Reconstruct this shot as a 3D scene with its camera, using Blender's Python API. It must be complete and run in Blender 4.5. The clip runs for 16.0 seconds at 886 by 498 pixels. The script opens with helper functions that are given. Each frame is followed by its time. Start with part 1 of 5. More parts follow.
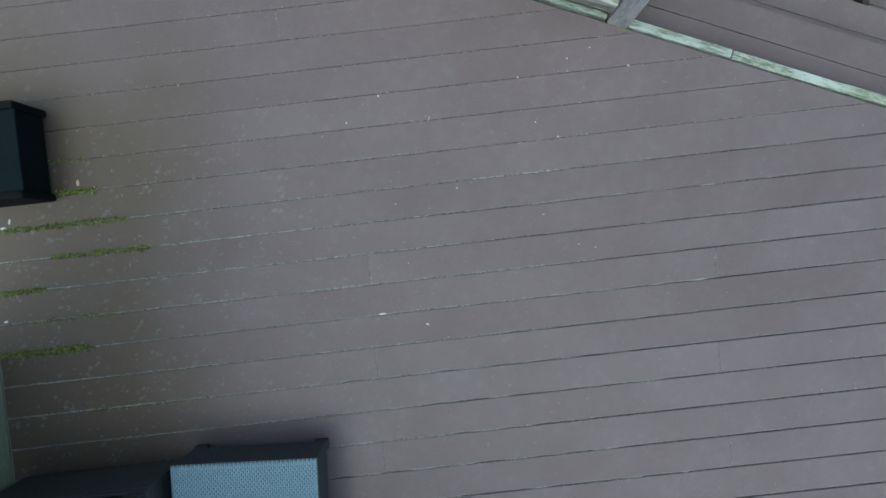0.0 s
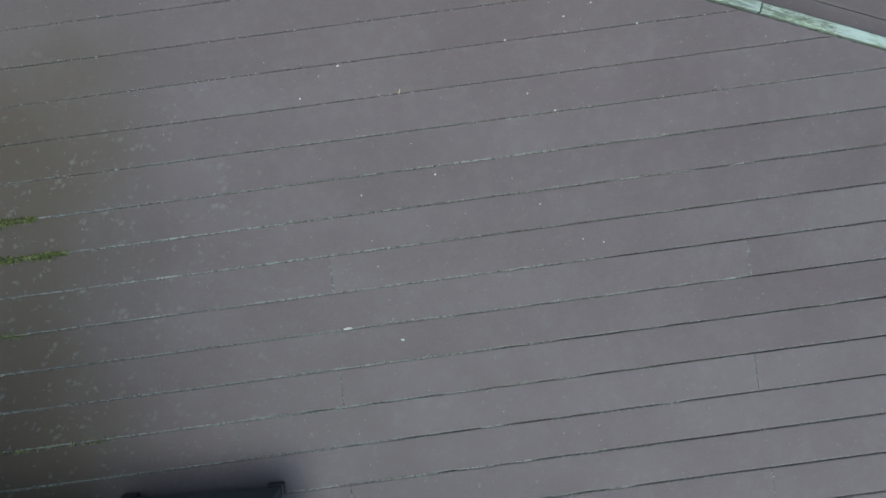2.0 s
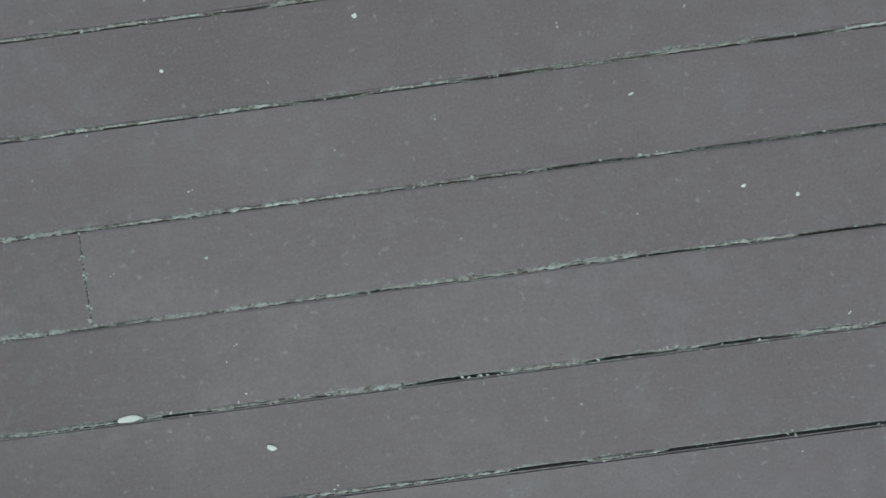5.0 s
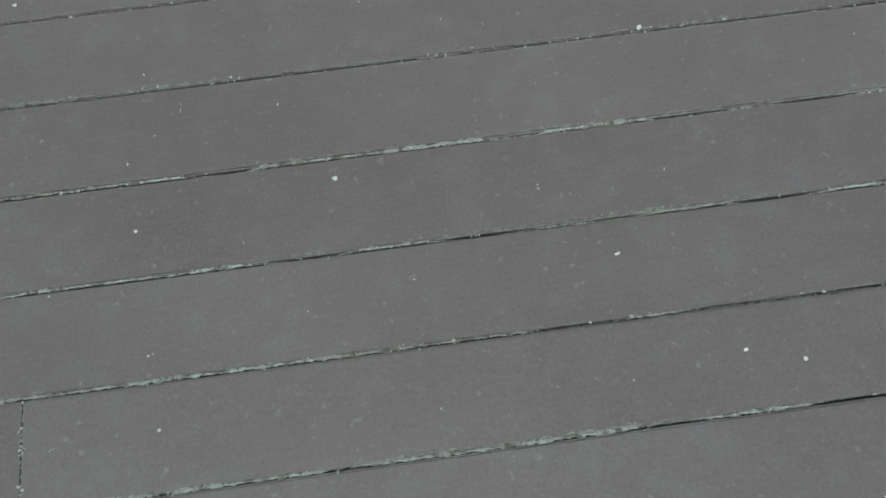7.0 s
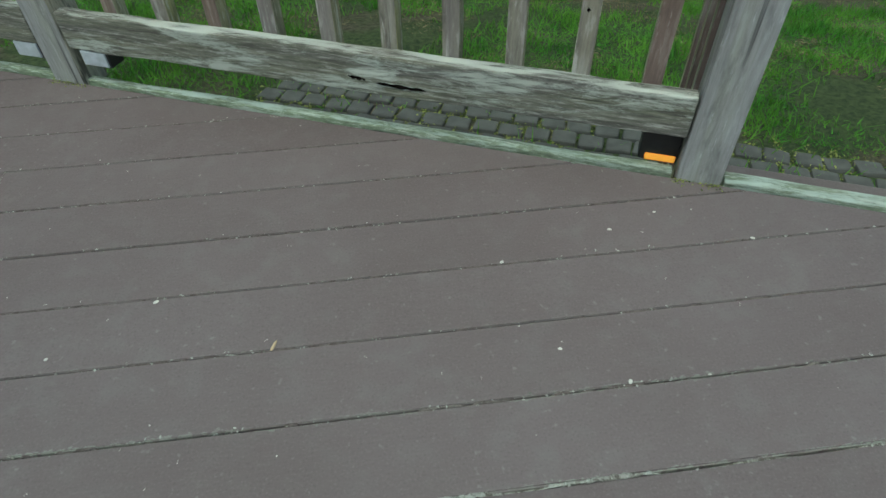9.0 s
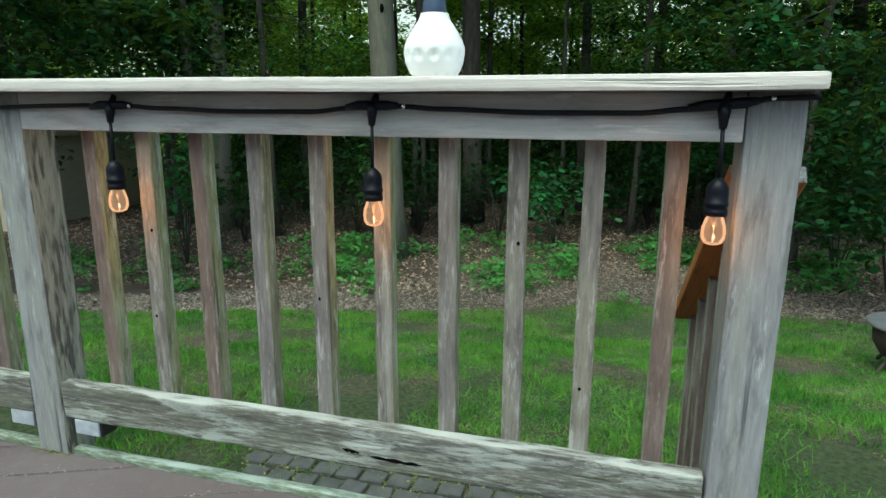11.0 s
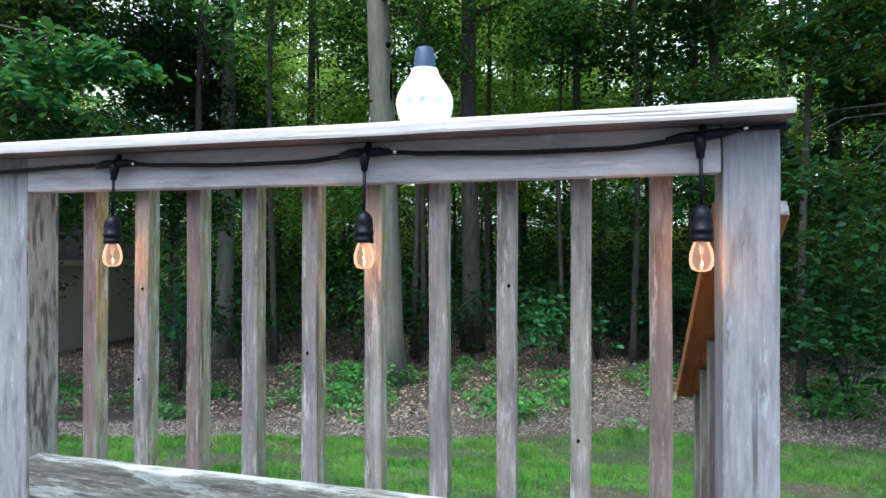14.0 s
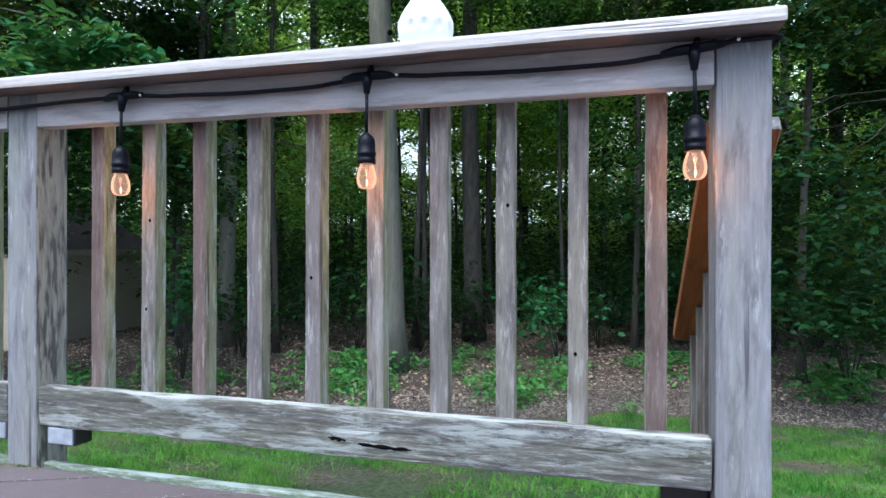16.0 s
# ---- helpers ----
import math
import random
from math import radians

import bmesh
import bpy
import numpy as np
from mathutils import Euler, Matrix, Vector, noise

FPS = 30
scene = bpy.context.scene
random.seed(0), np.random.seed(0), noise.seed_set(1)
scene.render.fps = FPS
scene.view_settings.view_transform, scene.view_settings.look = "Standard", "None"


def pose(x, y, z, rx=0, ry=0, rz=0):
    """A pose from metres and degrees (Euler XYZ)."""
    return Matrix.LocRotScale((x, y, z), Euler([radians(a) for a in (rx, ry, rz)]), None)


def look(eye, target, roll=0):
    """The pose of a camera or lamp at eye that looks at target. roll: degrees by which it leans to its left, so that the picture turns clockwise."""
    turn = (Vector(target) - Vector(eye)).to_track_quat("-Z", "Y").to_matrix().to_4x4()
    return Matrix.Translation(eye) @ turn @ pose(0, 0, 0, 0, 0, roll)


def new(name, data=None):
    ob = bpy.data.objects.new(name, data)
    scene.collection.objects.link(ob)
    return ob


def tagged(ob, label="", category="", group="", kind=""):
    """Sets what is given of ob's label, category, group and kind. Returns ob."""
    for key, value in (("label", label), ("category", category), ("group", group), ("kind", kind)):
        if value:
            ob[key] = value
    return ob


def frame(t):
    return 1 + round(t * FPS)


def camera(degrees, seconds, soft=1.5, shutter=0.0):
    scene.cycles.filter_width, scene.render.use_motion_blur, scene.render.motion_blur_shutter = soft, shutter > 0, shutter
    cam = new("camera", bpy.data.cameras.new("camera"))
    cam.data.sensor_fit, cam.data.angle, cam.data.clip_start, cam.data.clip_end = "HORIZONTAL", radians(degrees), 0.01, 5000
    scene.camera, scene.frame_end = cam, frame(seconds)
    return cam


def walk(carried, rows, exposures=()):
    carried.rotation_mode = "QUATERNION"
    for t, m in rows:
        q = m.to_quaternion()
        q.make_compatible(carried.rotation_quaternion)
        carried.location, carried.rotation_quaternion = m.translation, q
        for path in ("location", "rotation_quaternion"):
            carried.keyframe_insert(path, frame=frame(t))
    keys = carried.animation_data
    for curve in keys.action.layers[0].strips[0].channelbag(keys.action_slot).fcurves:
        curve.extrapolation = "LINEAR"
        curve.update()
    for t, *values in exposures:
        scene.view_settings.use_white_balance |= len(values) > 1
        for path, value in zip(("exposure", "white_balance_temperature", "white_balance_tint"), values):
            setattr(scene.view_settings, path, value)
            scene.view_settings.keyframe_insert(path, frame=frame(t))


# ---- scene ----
cam = camera(71.9, 16.0)

# seconds, eye, turn about x, y and z
PATH = [
    (0, 0.1758, 0.4134, 2.7572, -0.967, 0.284, 16.939),
    (0.5, 0.1724, 0.4082, 2.7598, -1.014, 0.1, 15.926),
    (1, 0.1714, 0.4055, 2.7644, -0.999, 0.049, 15.749),
    (1.5, 0.19, 0.3798, 2.5955, -0.421, -0.016, 15.722),
    (2, 0.2619, 0.3795, 2.28, 0.171, -0.025, 15.73),
    (2.5, 0.2977, 0.3725, 2.0137, 0.467, 0.086, 15.737),
    (3, 0.3104, 0.3764, 1.7474, 0.208, -0.034, 15.673),
    (3.5, 0.3261, 0.3757, 1.4815, -0.012, 0.003, 15.722),
    (3.7, 0.3332, 0.3746, 1.3854, -0.14, 0.038, 15.779),
    (4.5, 0.3568, 0.3786, 1.03, -0.8447, 0.218, 15.7668),
    (5.1, 0.37, 0.3809, 0.855, -1.2362, 0.318, 15.7601),
    (5.8, 0.3857, 0.3836, 0.8197, -1.706, 0.438, 15.752),
    (6, 0.3827, 0.3841, 0.8147, -0.826, 0.279, 15.622),
    (6.5, 0.3872, 0.3851, 0.8129, 6.496, 0.334, 15.719),
    (7, 0.3932, 0.398, 0.8184, 13.722, 0.471, 15.782),
    (7.5, 0.392, 0.4057, 0.8245, 21.467, 0.349, 15.857),
    (8, 0.3953, 0.4144, 0.8293, 29.156, 0.627, 15.947),
    (8.5, 0.3958, 0.4147, 0.8346, 36.903, 0.616, 16.012),
    (9, 0.3934, 0.4048, 0.838, 44.914, 0.566, 16.047),
    (9.5, 0.3902, 0.4057, 0.8511, 52.492, 0.361, 16.173),
    (10, 0.3865, 0.4131, 0.8584, 60.389, 0.31, 16.123),
    (10.2, 0.3784, 0.4147, 0.8533, 63.781, -0.009, 15.894),
    (11.8, 0.3734, 0.4287, 0.8972, 89.0839, 0.0634, 15.3797),
    (12.0, 0.3727, 0.4305, 0.9027, 90.699, 0.0724, 15.3154),
    (12.3, 0.3718, 0.4331, 0.9109, 90.699, 0.086, 15.219),
    (12.5, 0.3756, 0.43, 0.909, 90.713, 0.057, 15.252),
    (13, 0.3869, 0.4174, 0.8585, 90.65, -0.006, 15.344),
    (13.5, 0.3965, 0.4104, 0.7653, 90.483, -0.032, 15.373),
    (14, 0.4005, 0.4079, 0.686, 90.27, -0.045, 15.469),
    (14.5, 0.4006, 0.4036, 0.622, 90.14, -0.019, 15.495),
    (15, 0.4033, 0.394, 0.5783, 90.08, -0.033, 15.53),
    (15.5, 0.4084, 0.3847, 0.5505, 90.038, -0.052, 15.529),
    (16, 0.4101, 0.3803, 0.5327, 90.01, -0.06, 15.605),
]
walk(cam, [(t, pose(x, y, z, rx, ry, rz)) for t, x, y, z, rx, ry, rz in PATH],
     exposures=((0, -0.88, 5350, -6), (3.7, -0.97, 5450, -8), (6.0, -1.02, 5550, -14), (8.0, -0.99, 5700, -15), (10.2, -0.78, 5750, -18), (12.2, 0.18, 5400, -5), (13.4, 0.24, 5230, 0), (14.5, 0.10, 5140, 4), (16, 0.01, 5090, 6)))

# ---- light and sky ----
world = bpy.data.worlds.new("sky")
scene.world = world
world.use_nodes = True
wn = world.node_tree.nodes
sky = wn.new("ShaderNodeTexSky")
sky.sky_type = "NISHITA"
sky.sun_disc = False
sky.sun_elevation = radians(64)
sky.sun_rotation = radians(195)
sky.air_density, sky.dust_density, sky.ozone_density = 1.0, 8.0, 1.0
wn["Background"].inputs["Strength"].default_value = 0.31
world.node_tree.links.new(sky.outputs[0], wn["Background"].inputs["Color"])

sun_data = bpy.data.lights.new("sun", "SUN")
sun_data.energy, sun_data.angle, sun_data.color = 0.5, radians(50), (1.0, 0.97, 0.92)
sun = new("sun", sun_data)
sun.matrix_world = look((-0.113 * 60, -0.423 * 60, 0.899 * 60), (0, 0, 0))


# ---- materials ----
class Mat:
    """A node material and short ways to wire it."""

    def __init__(self, name, rough=0.7, metal=0.0):
        self.m = bpy.data.materials.new(name)
        self.m.use_nodes = True
        self.t = self.m.node_tree
        self.b = self.t.nodes["Principled BSDF"]
        self.b.inputs["Roughness"].default_value = rough
        self.b.inputs["Metallic"].default_value = metal

    def n(self, kind, **values):
        node = self.t.nodes.new(kind)
        for key, v in values.items():
            node.inputs[key.replace("_", " ")].default_value = v
        return node

    def link(self, a, b):
        self.t.links.new(a, b)

    def coord(self, scale=(1, 1, 1), shift=True):
        c = self.t.nodes.new("ShaderNodeTexCoord")
        m = self.n("ShaderNodeMapping", Scale=scale)
        self.link(c.outputs["Object"], m.inputs["Vector"])
        if shift:
            info = self.t.nodes.new("ShaderNodeObjectInfo")
            mul = self.n("ShaderNodeVectorMath")
            mul.operation = "SCALE"
            comb = self.t.nodes.new("ShaderNodeCombineXYZ")
            for k in range(3):
                self.link(info.outputs["Random"], comb.inputs[k])
            self.link(comb.outputs[0], mul.inputs[0])
            mul.inputs["Scale"].default_value = 37.0
            self.link(mul.outputs[0], m.inputs["Location"])
        return m.outputs[0]

    def noise(self, vec, scale, detail=4.0, rough=0.55, distortion=0.0):
        k = self.n("ShaderNodeTexNoise", Scale=scale, Detail=detail, Roughness=rough, Distortion=distortion)
        self.link(vec, k.inputs["Vector"])
        return k.outputs["Fac"]

    def ramp(self, fac, *stops):
        r = self.t.nodes.new("ShaderNodeValToRGB")
        el = r.color_ramp.elements
        while len(el) < len(stops):
            el.new(0.5)
        for e, (p, c) in zip(el, stops):
            e.position = p
            e.color = (c, c, c, 1) if isinstance(c, (int, float)) else (*c, 1)
        self.link(fac, r.inputs[0])
        return r.outputs[0]

    def mix(self, fac, a, b, blend="MIX"):
        x = self.t.nodes.new("ShaderNodeMix")
        x.data_type, x.blend_type = "RGBA", blend
        for v, i in ((fac, 0), (a, 6), (b, 7)):
            if isinstance(v, (int, float)):
                x.inputs[i].default_value = v if i == 0 else (v, v, v, 1)
            elif isinstance(v, tuple):
                x.inputs[i].default_value = (*v, 1)
            else:
                self.link(v, x.inputs[i])
        return x.outputs[2]

    def math(self, op, a, b=0.0):
        x = self.t.nodes.new("ShaderNodeMath")
        x.operation = op
        for v, i in ((a, 0), (b, 1)):
            if isinstance(v, (int, float)):
                x.inputs[i].default_value = v
            else:
                self.link(v, x.inputs[i])
        return x.outputs[0]

    def color(self, out):
        if isinstance(out, tuple):
            self.b.inputs["Base Color"].default_value = (*out, 1)
        else:
            self.link(out, self.b.inputs["Base Color"])
        return self

    def bump(self, height, strength=0.4, distance=0.004):
        k = self.n("ShaderNodeBump", Strength=strength, Distance=distance)
        self.link(height, k.inputs["Height"])
        self.link(k.outputs[0], self.b.inputs["Normal"])
        return self


def weathered(name, axis, light, dark, stain, lichen=0.0, stain_amount=0.5, wear=(0.55, 0.54, 0.53), worn=0.5, crust_col=(0.52, 0.57, 0.52), top=0.05, fleck_amount=0.2, fleck_scale=(170.0, 38.0), mottled=0.75, mottle_scale=(34.0, 6.0)):
    """Grey weathered softwood with its grain along one axis: dark checks, bleached streaks, stains, and pale lichen crust."""
    k = Mat(name, 0.85)

    def along(across, lengthwise):
        v = [across] * 3
        v["xyz".index(axis)] = lengthwise
        return k.coord(tuple(v))

    grain = k.noise(along(120.0, 4.0), 1.0, 6.0, 0.75, 0.15)
    streak = k.noise(along(52.0, 7.0), 1.0, 6.0, 0.7, 0.15)
    check = k.noise(along(60.0, 1.6), 1.0, 3.0, 0.5, 0.2)
    big = k.noise(k.coord(), 4.0, 4.0)
    tone = k.noise(along(20.0, 1.2), 1.0, 3.0)
    mottle = k.noise(along(*mottle_scale), 1.0, 6.0, 0.65, 0.25)
    band = k.noise(along(16.0, 2.6), 1.0, 4.0, 0.6)
    col = k.mix(k.ramp(grain, (0.18, 0.0), (0.82, 1.0)), dark, light)
    col = k.mix(k.math("MULTIPLY", k.ramp(tone, (0.42, 0.0), (0.62, 1.0)), stain_amount), col, stain)
    col = k.mix(k.math("MULTIPLY", k.ramp(mottle, (0.50, 0.0), (0.66, 1.0)), mottled), col, tuple(v * 0.75 for v in dark))
    col = k.mix(k.math("MULTIPLY", k.ramp(band, (0.55, 0.0), (0.68, 1.0)), 0.5), col, tuple(v * 0.9 for v in wear))
    dash = k.noise(along(*fleck_scale), 1.0, 5.0, 0.7)
    col = k.mix(k.math("MULTIPLY", k.ramp(dash, (0.50, 0.0), (0.62, 1.0)), fleck_amount), col, tuple(v * 0.7 for v in dark))
    col = k.mix(k.math("MULTIPLY", k.ramp(dash, (0.36, 1.0), (0.45, 0.0)), fleck_amount), col, tuple(min(1, v * 1.12) for v in wear))
    edge = 0.66 - 0.16 * worn
    col = k.mix(k.math("MULTIPLY", k.ramp(streak, (edge, 0.0), (edge + 0.07, 1.0)), 0.8), col, wear)
    col = k.mix(k.ramp(check, (0.26, 0.85), (0.34, 0.0)), col, tuple(v * 0.35 for v in dark))
    height = k.math("ADD", grain, k.math("MULTIPLY", k.ramp(check, (0.25, 0.0), (0.36, 1.0)), 1.5))
    if lichen > 0:
        crust = k.noise(along(60.0, 9.0), 1.0, 10.0, 0.8, 0.5)
        crust = k.math("ADD", k.math("MULTIPLY", crust, 0.6), k.math("MULTIPLY", k.noise(along(15.0, 4.5), 1.0, 3.0, 0.5, 0.4), 0.5))
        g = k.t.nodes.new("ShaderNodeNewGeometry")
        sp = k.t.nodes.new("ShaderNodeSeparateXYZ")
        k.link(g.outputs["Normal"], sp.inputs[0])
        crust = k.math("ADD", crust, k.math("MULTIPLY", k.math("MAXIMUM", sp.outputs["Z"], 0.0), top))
        edge = 0.68 - 0.2 * lichen
        col = k.mix(k.ramp(crust, (edge, 0.0), (edge + 0.07, 0.95)), col, k.mix(big, tuple(v * 0.8 for v in crust_col), tuple(min(1, v * 1.15) for v in crust_col)))
        height = k.math("ADD", height, k.math("MULTIPLY", k.ramp(crust, (edge, 0.0), (edge + 0.08, 1.0)), 1.2))
    k.color(col)
    k.bump(height, 0.6, 0.004)
    return k.m


M = {}
M["post"] = weathered("grey weathered post wood", "z", (0.37, 0.38, 0.405), (0.17, 0.17, 0.18), (0.31, 0.325, 0.285), 0.0, 0.6, (0.46, 0.48, 0.52), 0.4, fleck_amount=0.2, fleck_scale=(85.0, 14.0))
M["baluster"] = weathered("weathered baluster wood", "z", (0.285, 0.268, 0.265), (0.12, 0.106, 0.104), (0.27, 0.26, 0.205), 0.0, 0.7, (0.47, 0.465, 0.46), 0.5, fleck_amount=0.35, fleck_scale=(95.0, 13.0))
M["baluster_brown"] = weathered("brown weathered baluster wood", "z", (0.215, 0.165, 0.152), (0.105, 0.075, 0.068), (0.19, 0.15, 0.12), 0.0, 0.7, (0.36, 0.33, 0.31), 0.35, fleck_amount=0.3, fleck_scale=(95.0, 13.0))
M["baluster_side"] = weathered("pale lichened side of a baluster", "z", (0.37, 0.375, 0.27), (0.16, 0.155, 0.10), (0.40, 0.39, 0.18), 0.0, 0.85, (0.58, 0.60, 0.50), 0.7, fleck_amount=0.4, fleck_scale=(95.0, 13.0))
M["rail"] = weathered("weathered pinkish rail wood", "x", (0.55, 0.535, 0.555), (0.38, 0.36, 0.37), (0.44, 0.435, 0.42), 0.0, 0.5, (0.62, 0.615, 0.64), 0.35, fleck_amount=0.1)
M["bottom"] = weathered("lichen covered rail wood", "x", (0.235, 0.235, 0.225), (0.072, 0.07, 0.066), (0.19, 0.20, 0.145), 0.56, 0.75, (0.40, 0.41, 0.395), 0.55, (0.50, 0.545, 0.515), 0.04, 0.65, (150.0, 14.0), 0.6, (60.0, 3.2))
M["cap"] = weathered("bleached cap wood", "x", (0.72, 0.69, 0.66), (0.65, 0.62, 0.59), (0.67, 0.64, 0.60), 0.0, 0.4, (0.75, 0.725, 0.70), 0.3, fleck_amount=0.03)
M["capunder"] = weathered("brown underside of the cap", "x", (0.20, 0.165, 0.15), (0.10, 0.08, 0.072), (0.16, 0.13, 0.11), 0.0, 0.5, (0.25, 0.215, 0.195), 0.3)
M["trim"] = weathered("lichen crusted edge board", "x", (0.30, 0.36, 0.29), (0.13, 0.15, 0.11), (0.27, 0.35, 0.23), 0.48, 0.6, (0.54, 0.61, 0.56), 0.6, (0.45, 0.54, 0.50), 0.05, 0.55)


def figured_wood():
    """Wavy cathedral grain, grey-green with pale streaks."""
    k = Mat("figured weathered wood", 0.85)
    v = k.coord((14, 14, 2.4))
    wave = k.n("ShaderNodeTexWave", Scale=4.2, Distortion=6.0, Detail=4.0, Detail_Scale=1.2)
    k.link(v, wave.inputs["Vector"])
    fine = k.noise(k.coord((90, 90, 9)), 1.0, 6.0, 0.7)
    col = k.mix(k.ramp(wave.outputs["Fac"], (0.2, 0.0), (0.9, 1.0)), (0.105, 0.10, 0.088), (0.42, 0.42, 0.34))
    col = k.mix(k.math("MULTIPLY", k.ramp(fine, (0.4, 0.0), (0.65, 1.0)), 0.6), col, (0.17, 0.175, 0.15))
    k.color(col)
    k.bump(k.math("ADD", wave.outputs["Fac"], fine), 0.4, 0.003)
    return k.m


M["figured"] = figured_wood()
M["cedar"] = weathered("orange stained wood", "y", (0.55, 0.205, 0.05), (0.30, 0.095, 0.022), (0.42, 0.15, 0.035), 0.0, 0.5, (0.46, 0.22, 0.09), 0.2)
M["stairwood"] = weathered("weathered stair wood", "y", (0.286, 0.285, 0.284), (0.143, 0.140, 0.137), (0.229, 0.240, 0.200), 0.0, 0.5)


def deck_material():
    k = Mat("brown composite decking", 0.62)
    c = k.coord((1, 1, 1))
    fine = k.noise(k.coord((8, 60, 60)), 3.0, 5.0, 0.7)
    cloud = k.noise(c, 2.3, 4.0)
    blot = k.noise(c, 20.0, 2.0, 0.5)
    speck = k.noise(c, 75.0, 2.0, 0.5)
    info = k.t.nodes.new("ShaderNodeObjectInfo")
    col = k.mix(k.ramp(cloud, (0.35, 0.0), (0.65, 1.0)), (0.116, 0.0925, 0.098), (0.147, 0.1225, 0.1295))
    col = k.mix(k.math("MULTIPLY", k.ramp(fine, (0.4, 0.0), (0.7, 1.0)), 0.25), col, (0.168, 0.149, 0.147))
    col = k.mix(k.math("MULTIPLY", k.math("MULTIPLY", k.ramp(blot, (0.50, 0.0), (0.68, 1.0)), k.ramp(cloud, (0.4, 0.35), (0.62, 1.0))), 0.2), col, (0.21, 0.212, 0.212))
    col = k.mix(k.math("MULTIPLY", k.ramp(speck, (0.68, 0.0), (0.76, 1.0)), 0.3), col, (0.36, 0.37, 0.36))
    col = k.mix(0.22, col, k.mix(info.outputs["Random"], (0.108, 0.087, 0.085), (0.155, 0.134, 0.133)))
    grit = k.noise(c, 240.0, 3.0, 0.6)
    col = k.mix(k.math("MULTIPLY", k.ramp(grit, (0.55, 0.0), (0.68, 1.0)), 0.24), col, (0.22, 0.21, 0.205))
    col = k.mix(k.math("MULTIPLY", k.ramp(grit, (0.32, 1.0), (0.44, 0.0)), 0.28), col, (0.06, 0.05, 0.048))
    # olive film, darkened further for the house end's shade, and round lichen spots
    place = k.t.nodes.new("ShaderNodeNewGeometry")
    where = k.t.nodes.new("ShaderNodeSeparateXYZ")
    k.link(place.outputs["Position"], where.inputs[0])
    drift = k.math("MULTIPLY", k.math("SUBTRACT", k.noise(place.outputs["Position"], 1.6, 4.0), 0.5), 1.5)
    damp = k.ramp(k.math("ADD", k.math("SUBTRACT", 0.1, where.outputs["X"]), drift), (0.0, 0.0), (0.9, 1.0))
    sway = k.math("MULTIPLY", drift, 0.5)
    film_shade = k.ramp(k.math("ADD", k.math("MINIMUM", k.math("SUBTRACT", 1.0, where.outputs["Y"]), k.math("SUBTRACT", -0.62, k.math("ADD", where.outputs["X"], k.math("MULTIPLY", where.outputs["Y"], 0.35)))), sway), (0.0, 0.0), (0.55, 1.0))
    col = k.mix(k.math("MULTIPLY", film_shade, 0.85), col, (0.080, 0.063, 0.040))
    spots = k.n("ShaderNodeTexVoronoi", Scale=31.0, Randomness=1.0)
    k.link(k.mix(0.07, place.outputs["Position"], k.noise(place.outputs["Position"], 30.0, 3.0), "ADD"), spots.inputs["Vector"])
    size = k.math("MULTIPLY", k.ramp(k.noise(place.outputs["Position"], 14.0, 4.0), (0.3, 0.0), (0.7, 1.0)), 0.55)
    spot_on = k.ramp(k.math("SUBTRACT", size, spots.outputs["Distance"]), (0.0, 0.0), (0.36, 1.0))
    damp = k.math("MULTIPLY", damp, k.ramp(k.math("ADD", k.math("SUBTRACT", 0.8, where.outputs["Y"]), drift), (0.0, 0.15), (0.6, 1.0)))
    col = k.mix(k.math("MULTIPLY", k.math("MULTIPLY", spot_on, k.math("ADD", 0.12, k.math("MULTIPLY", damp, 0.75))), 0.52), col, (0.25, 0.25, 0.23))
    # pale crust along both long edges of a board
    raw = k.t.nodes.new("ShaderNodeTexCoord")
    sep = k.t.nodes.new("ShaderNodeSeparateXYZ")
    k.link(raw.outputs["Object"], sep.inputs[0])
    away = k.math("SUBTRACT", 0.07, k.math("ABSOLUTE", k.math("SUBTRACT", sep.outputs["Y"], 0.0722)))
    ragged = k.math("ADD", 0.0012, k.math("MULTIPLY", k.math("SUBTRACT", k.noise(k.coord((5, 9, 5)), 14.0, 6.0, 0.75), 0.47), 0.042))
    crust = k.ramp(k.math("MULTIPLY", k.math("SUBTRACT", ragged, away), 400.0), (0.0, 0.0), (0.9, 1.0))
    patchy = k.math("MULTIPLY", k.ramp(k.noise(k.coord((1.4, 0.5, 1)), 2.0, 3.0), (0.45, 0.0), (0.6, 1.0)), k.ramp(k.math("SUBTRACT", k.math("MULTIPLY", where.outputs["Y"], 0.918), k.math("MULTIPLY", where.outputs["X"], 0.396)), (0.65, 1.0), (0.85, 0.0)))
    col = k.mix(k.math("MULTIPLY", crust, k.math("ADD", 0.14, k.math("MULTIPLY", patchy, 0.7))), col, (0.25, 0.275, 0.245))
    k.color(col)
    k.bump(k.math("ADD", fine, speck), 0.15, 0.0015)
    return k.m


M["deck"] = deck_material()


def plain(name, col, rough=0.5, metal=0.0, vary=0.12, scale=30.0, bump=0.1):
    k = Mat(name, rough, metal)
    f = k.noise(k.coord(), scale, 4.0)
    k.color(k.mix(f, tuple(v * (1 - vary * 2) for v in col), tuple(min(1, v * (1 + vary * 2)) for v in col)))
    k.bump(f, bump, 0.002)
    return k.m


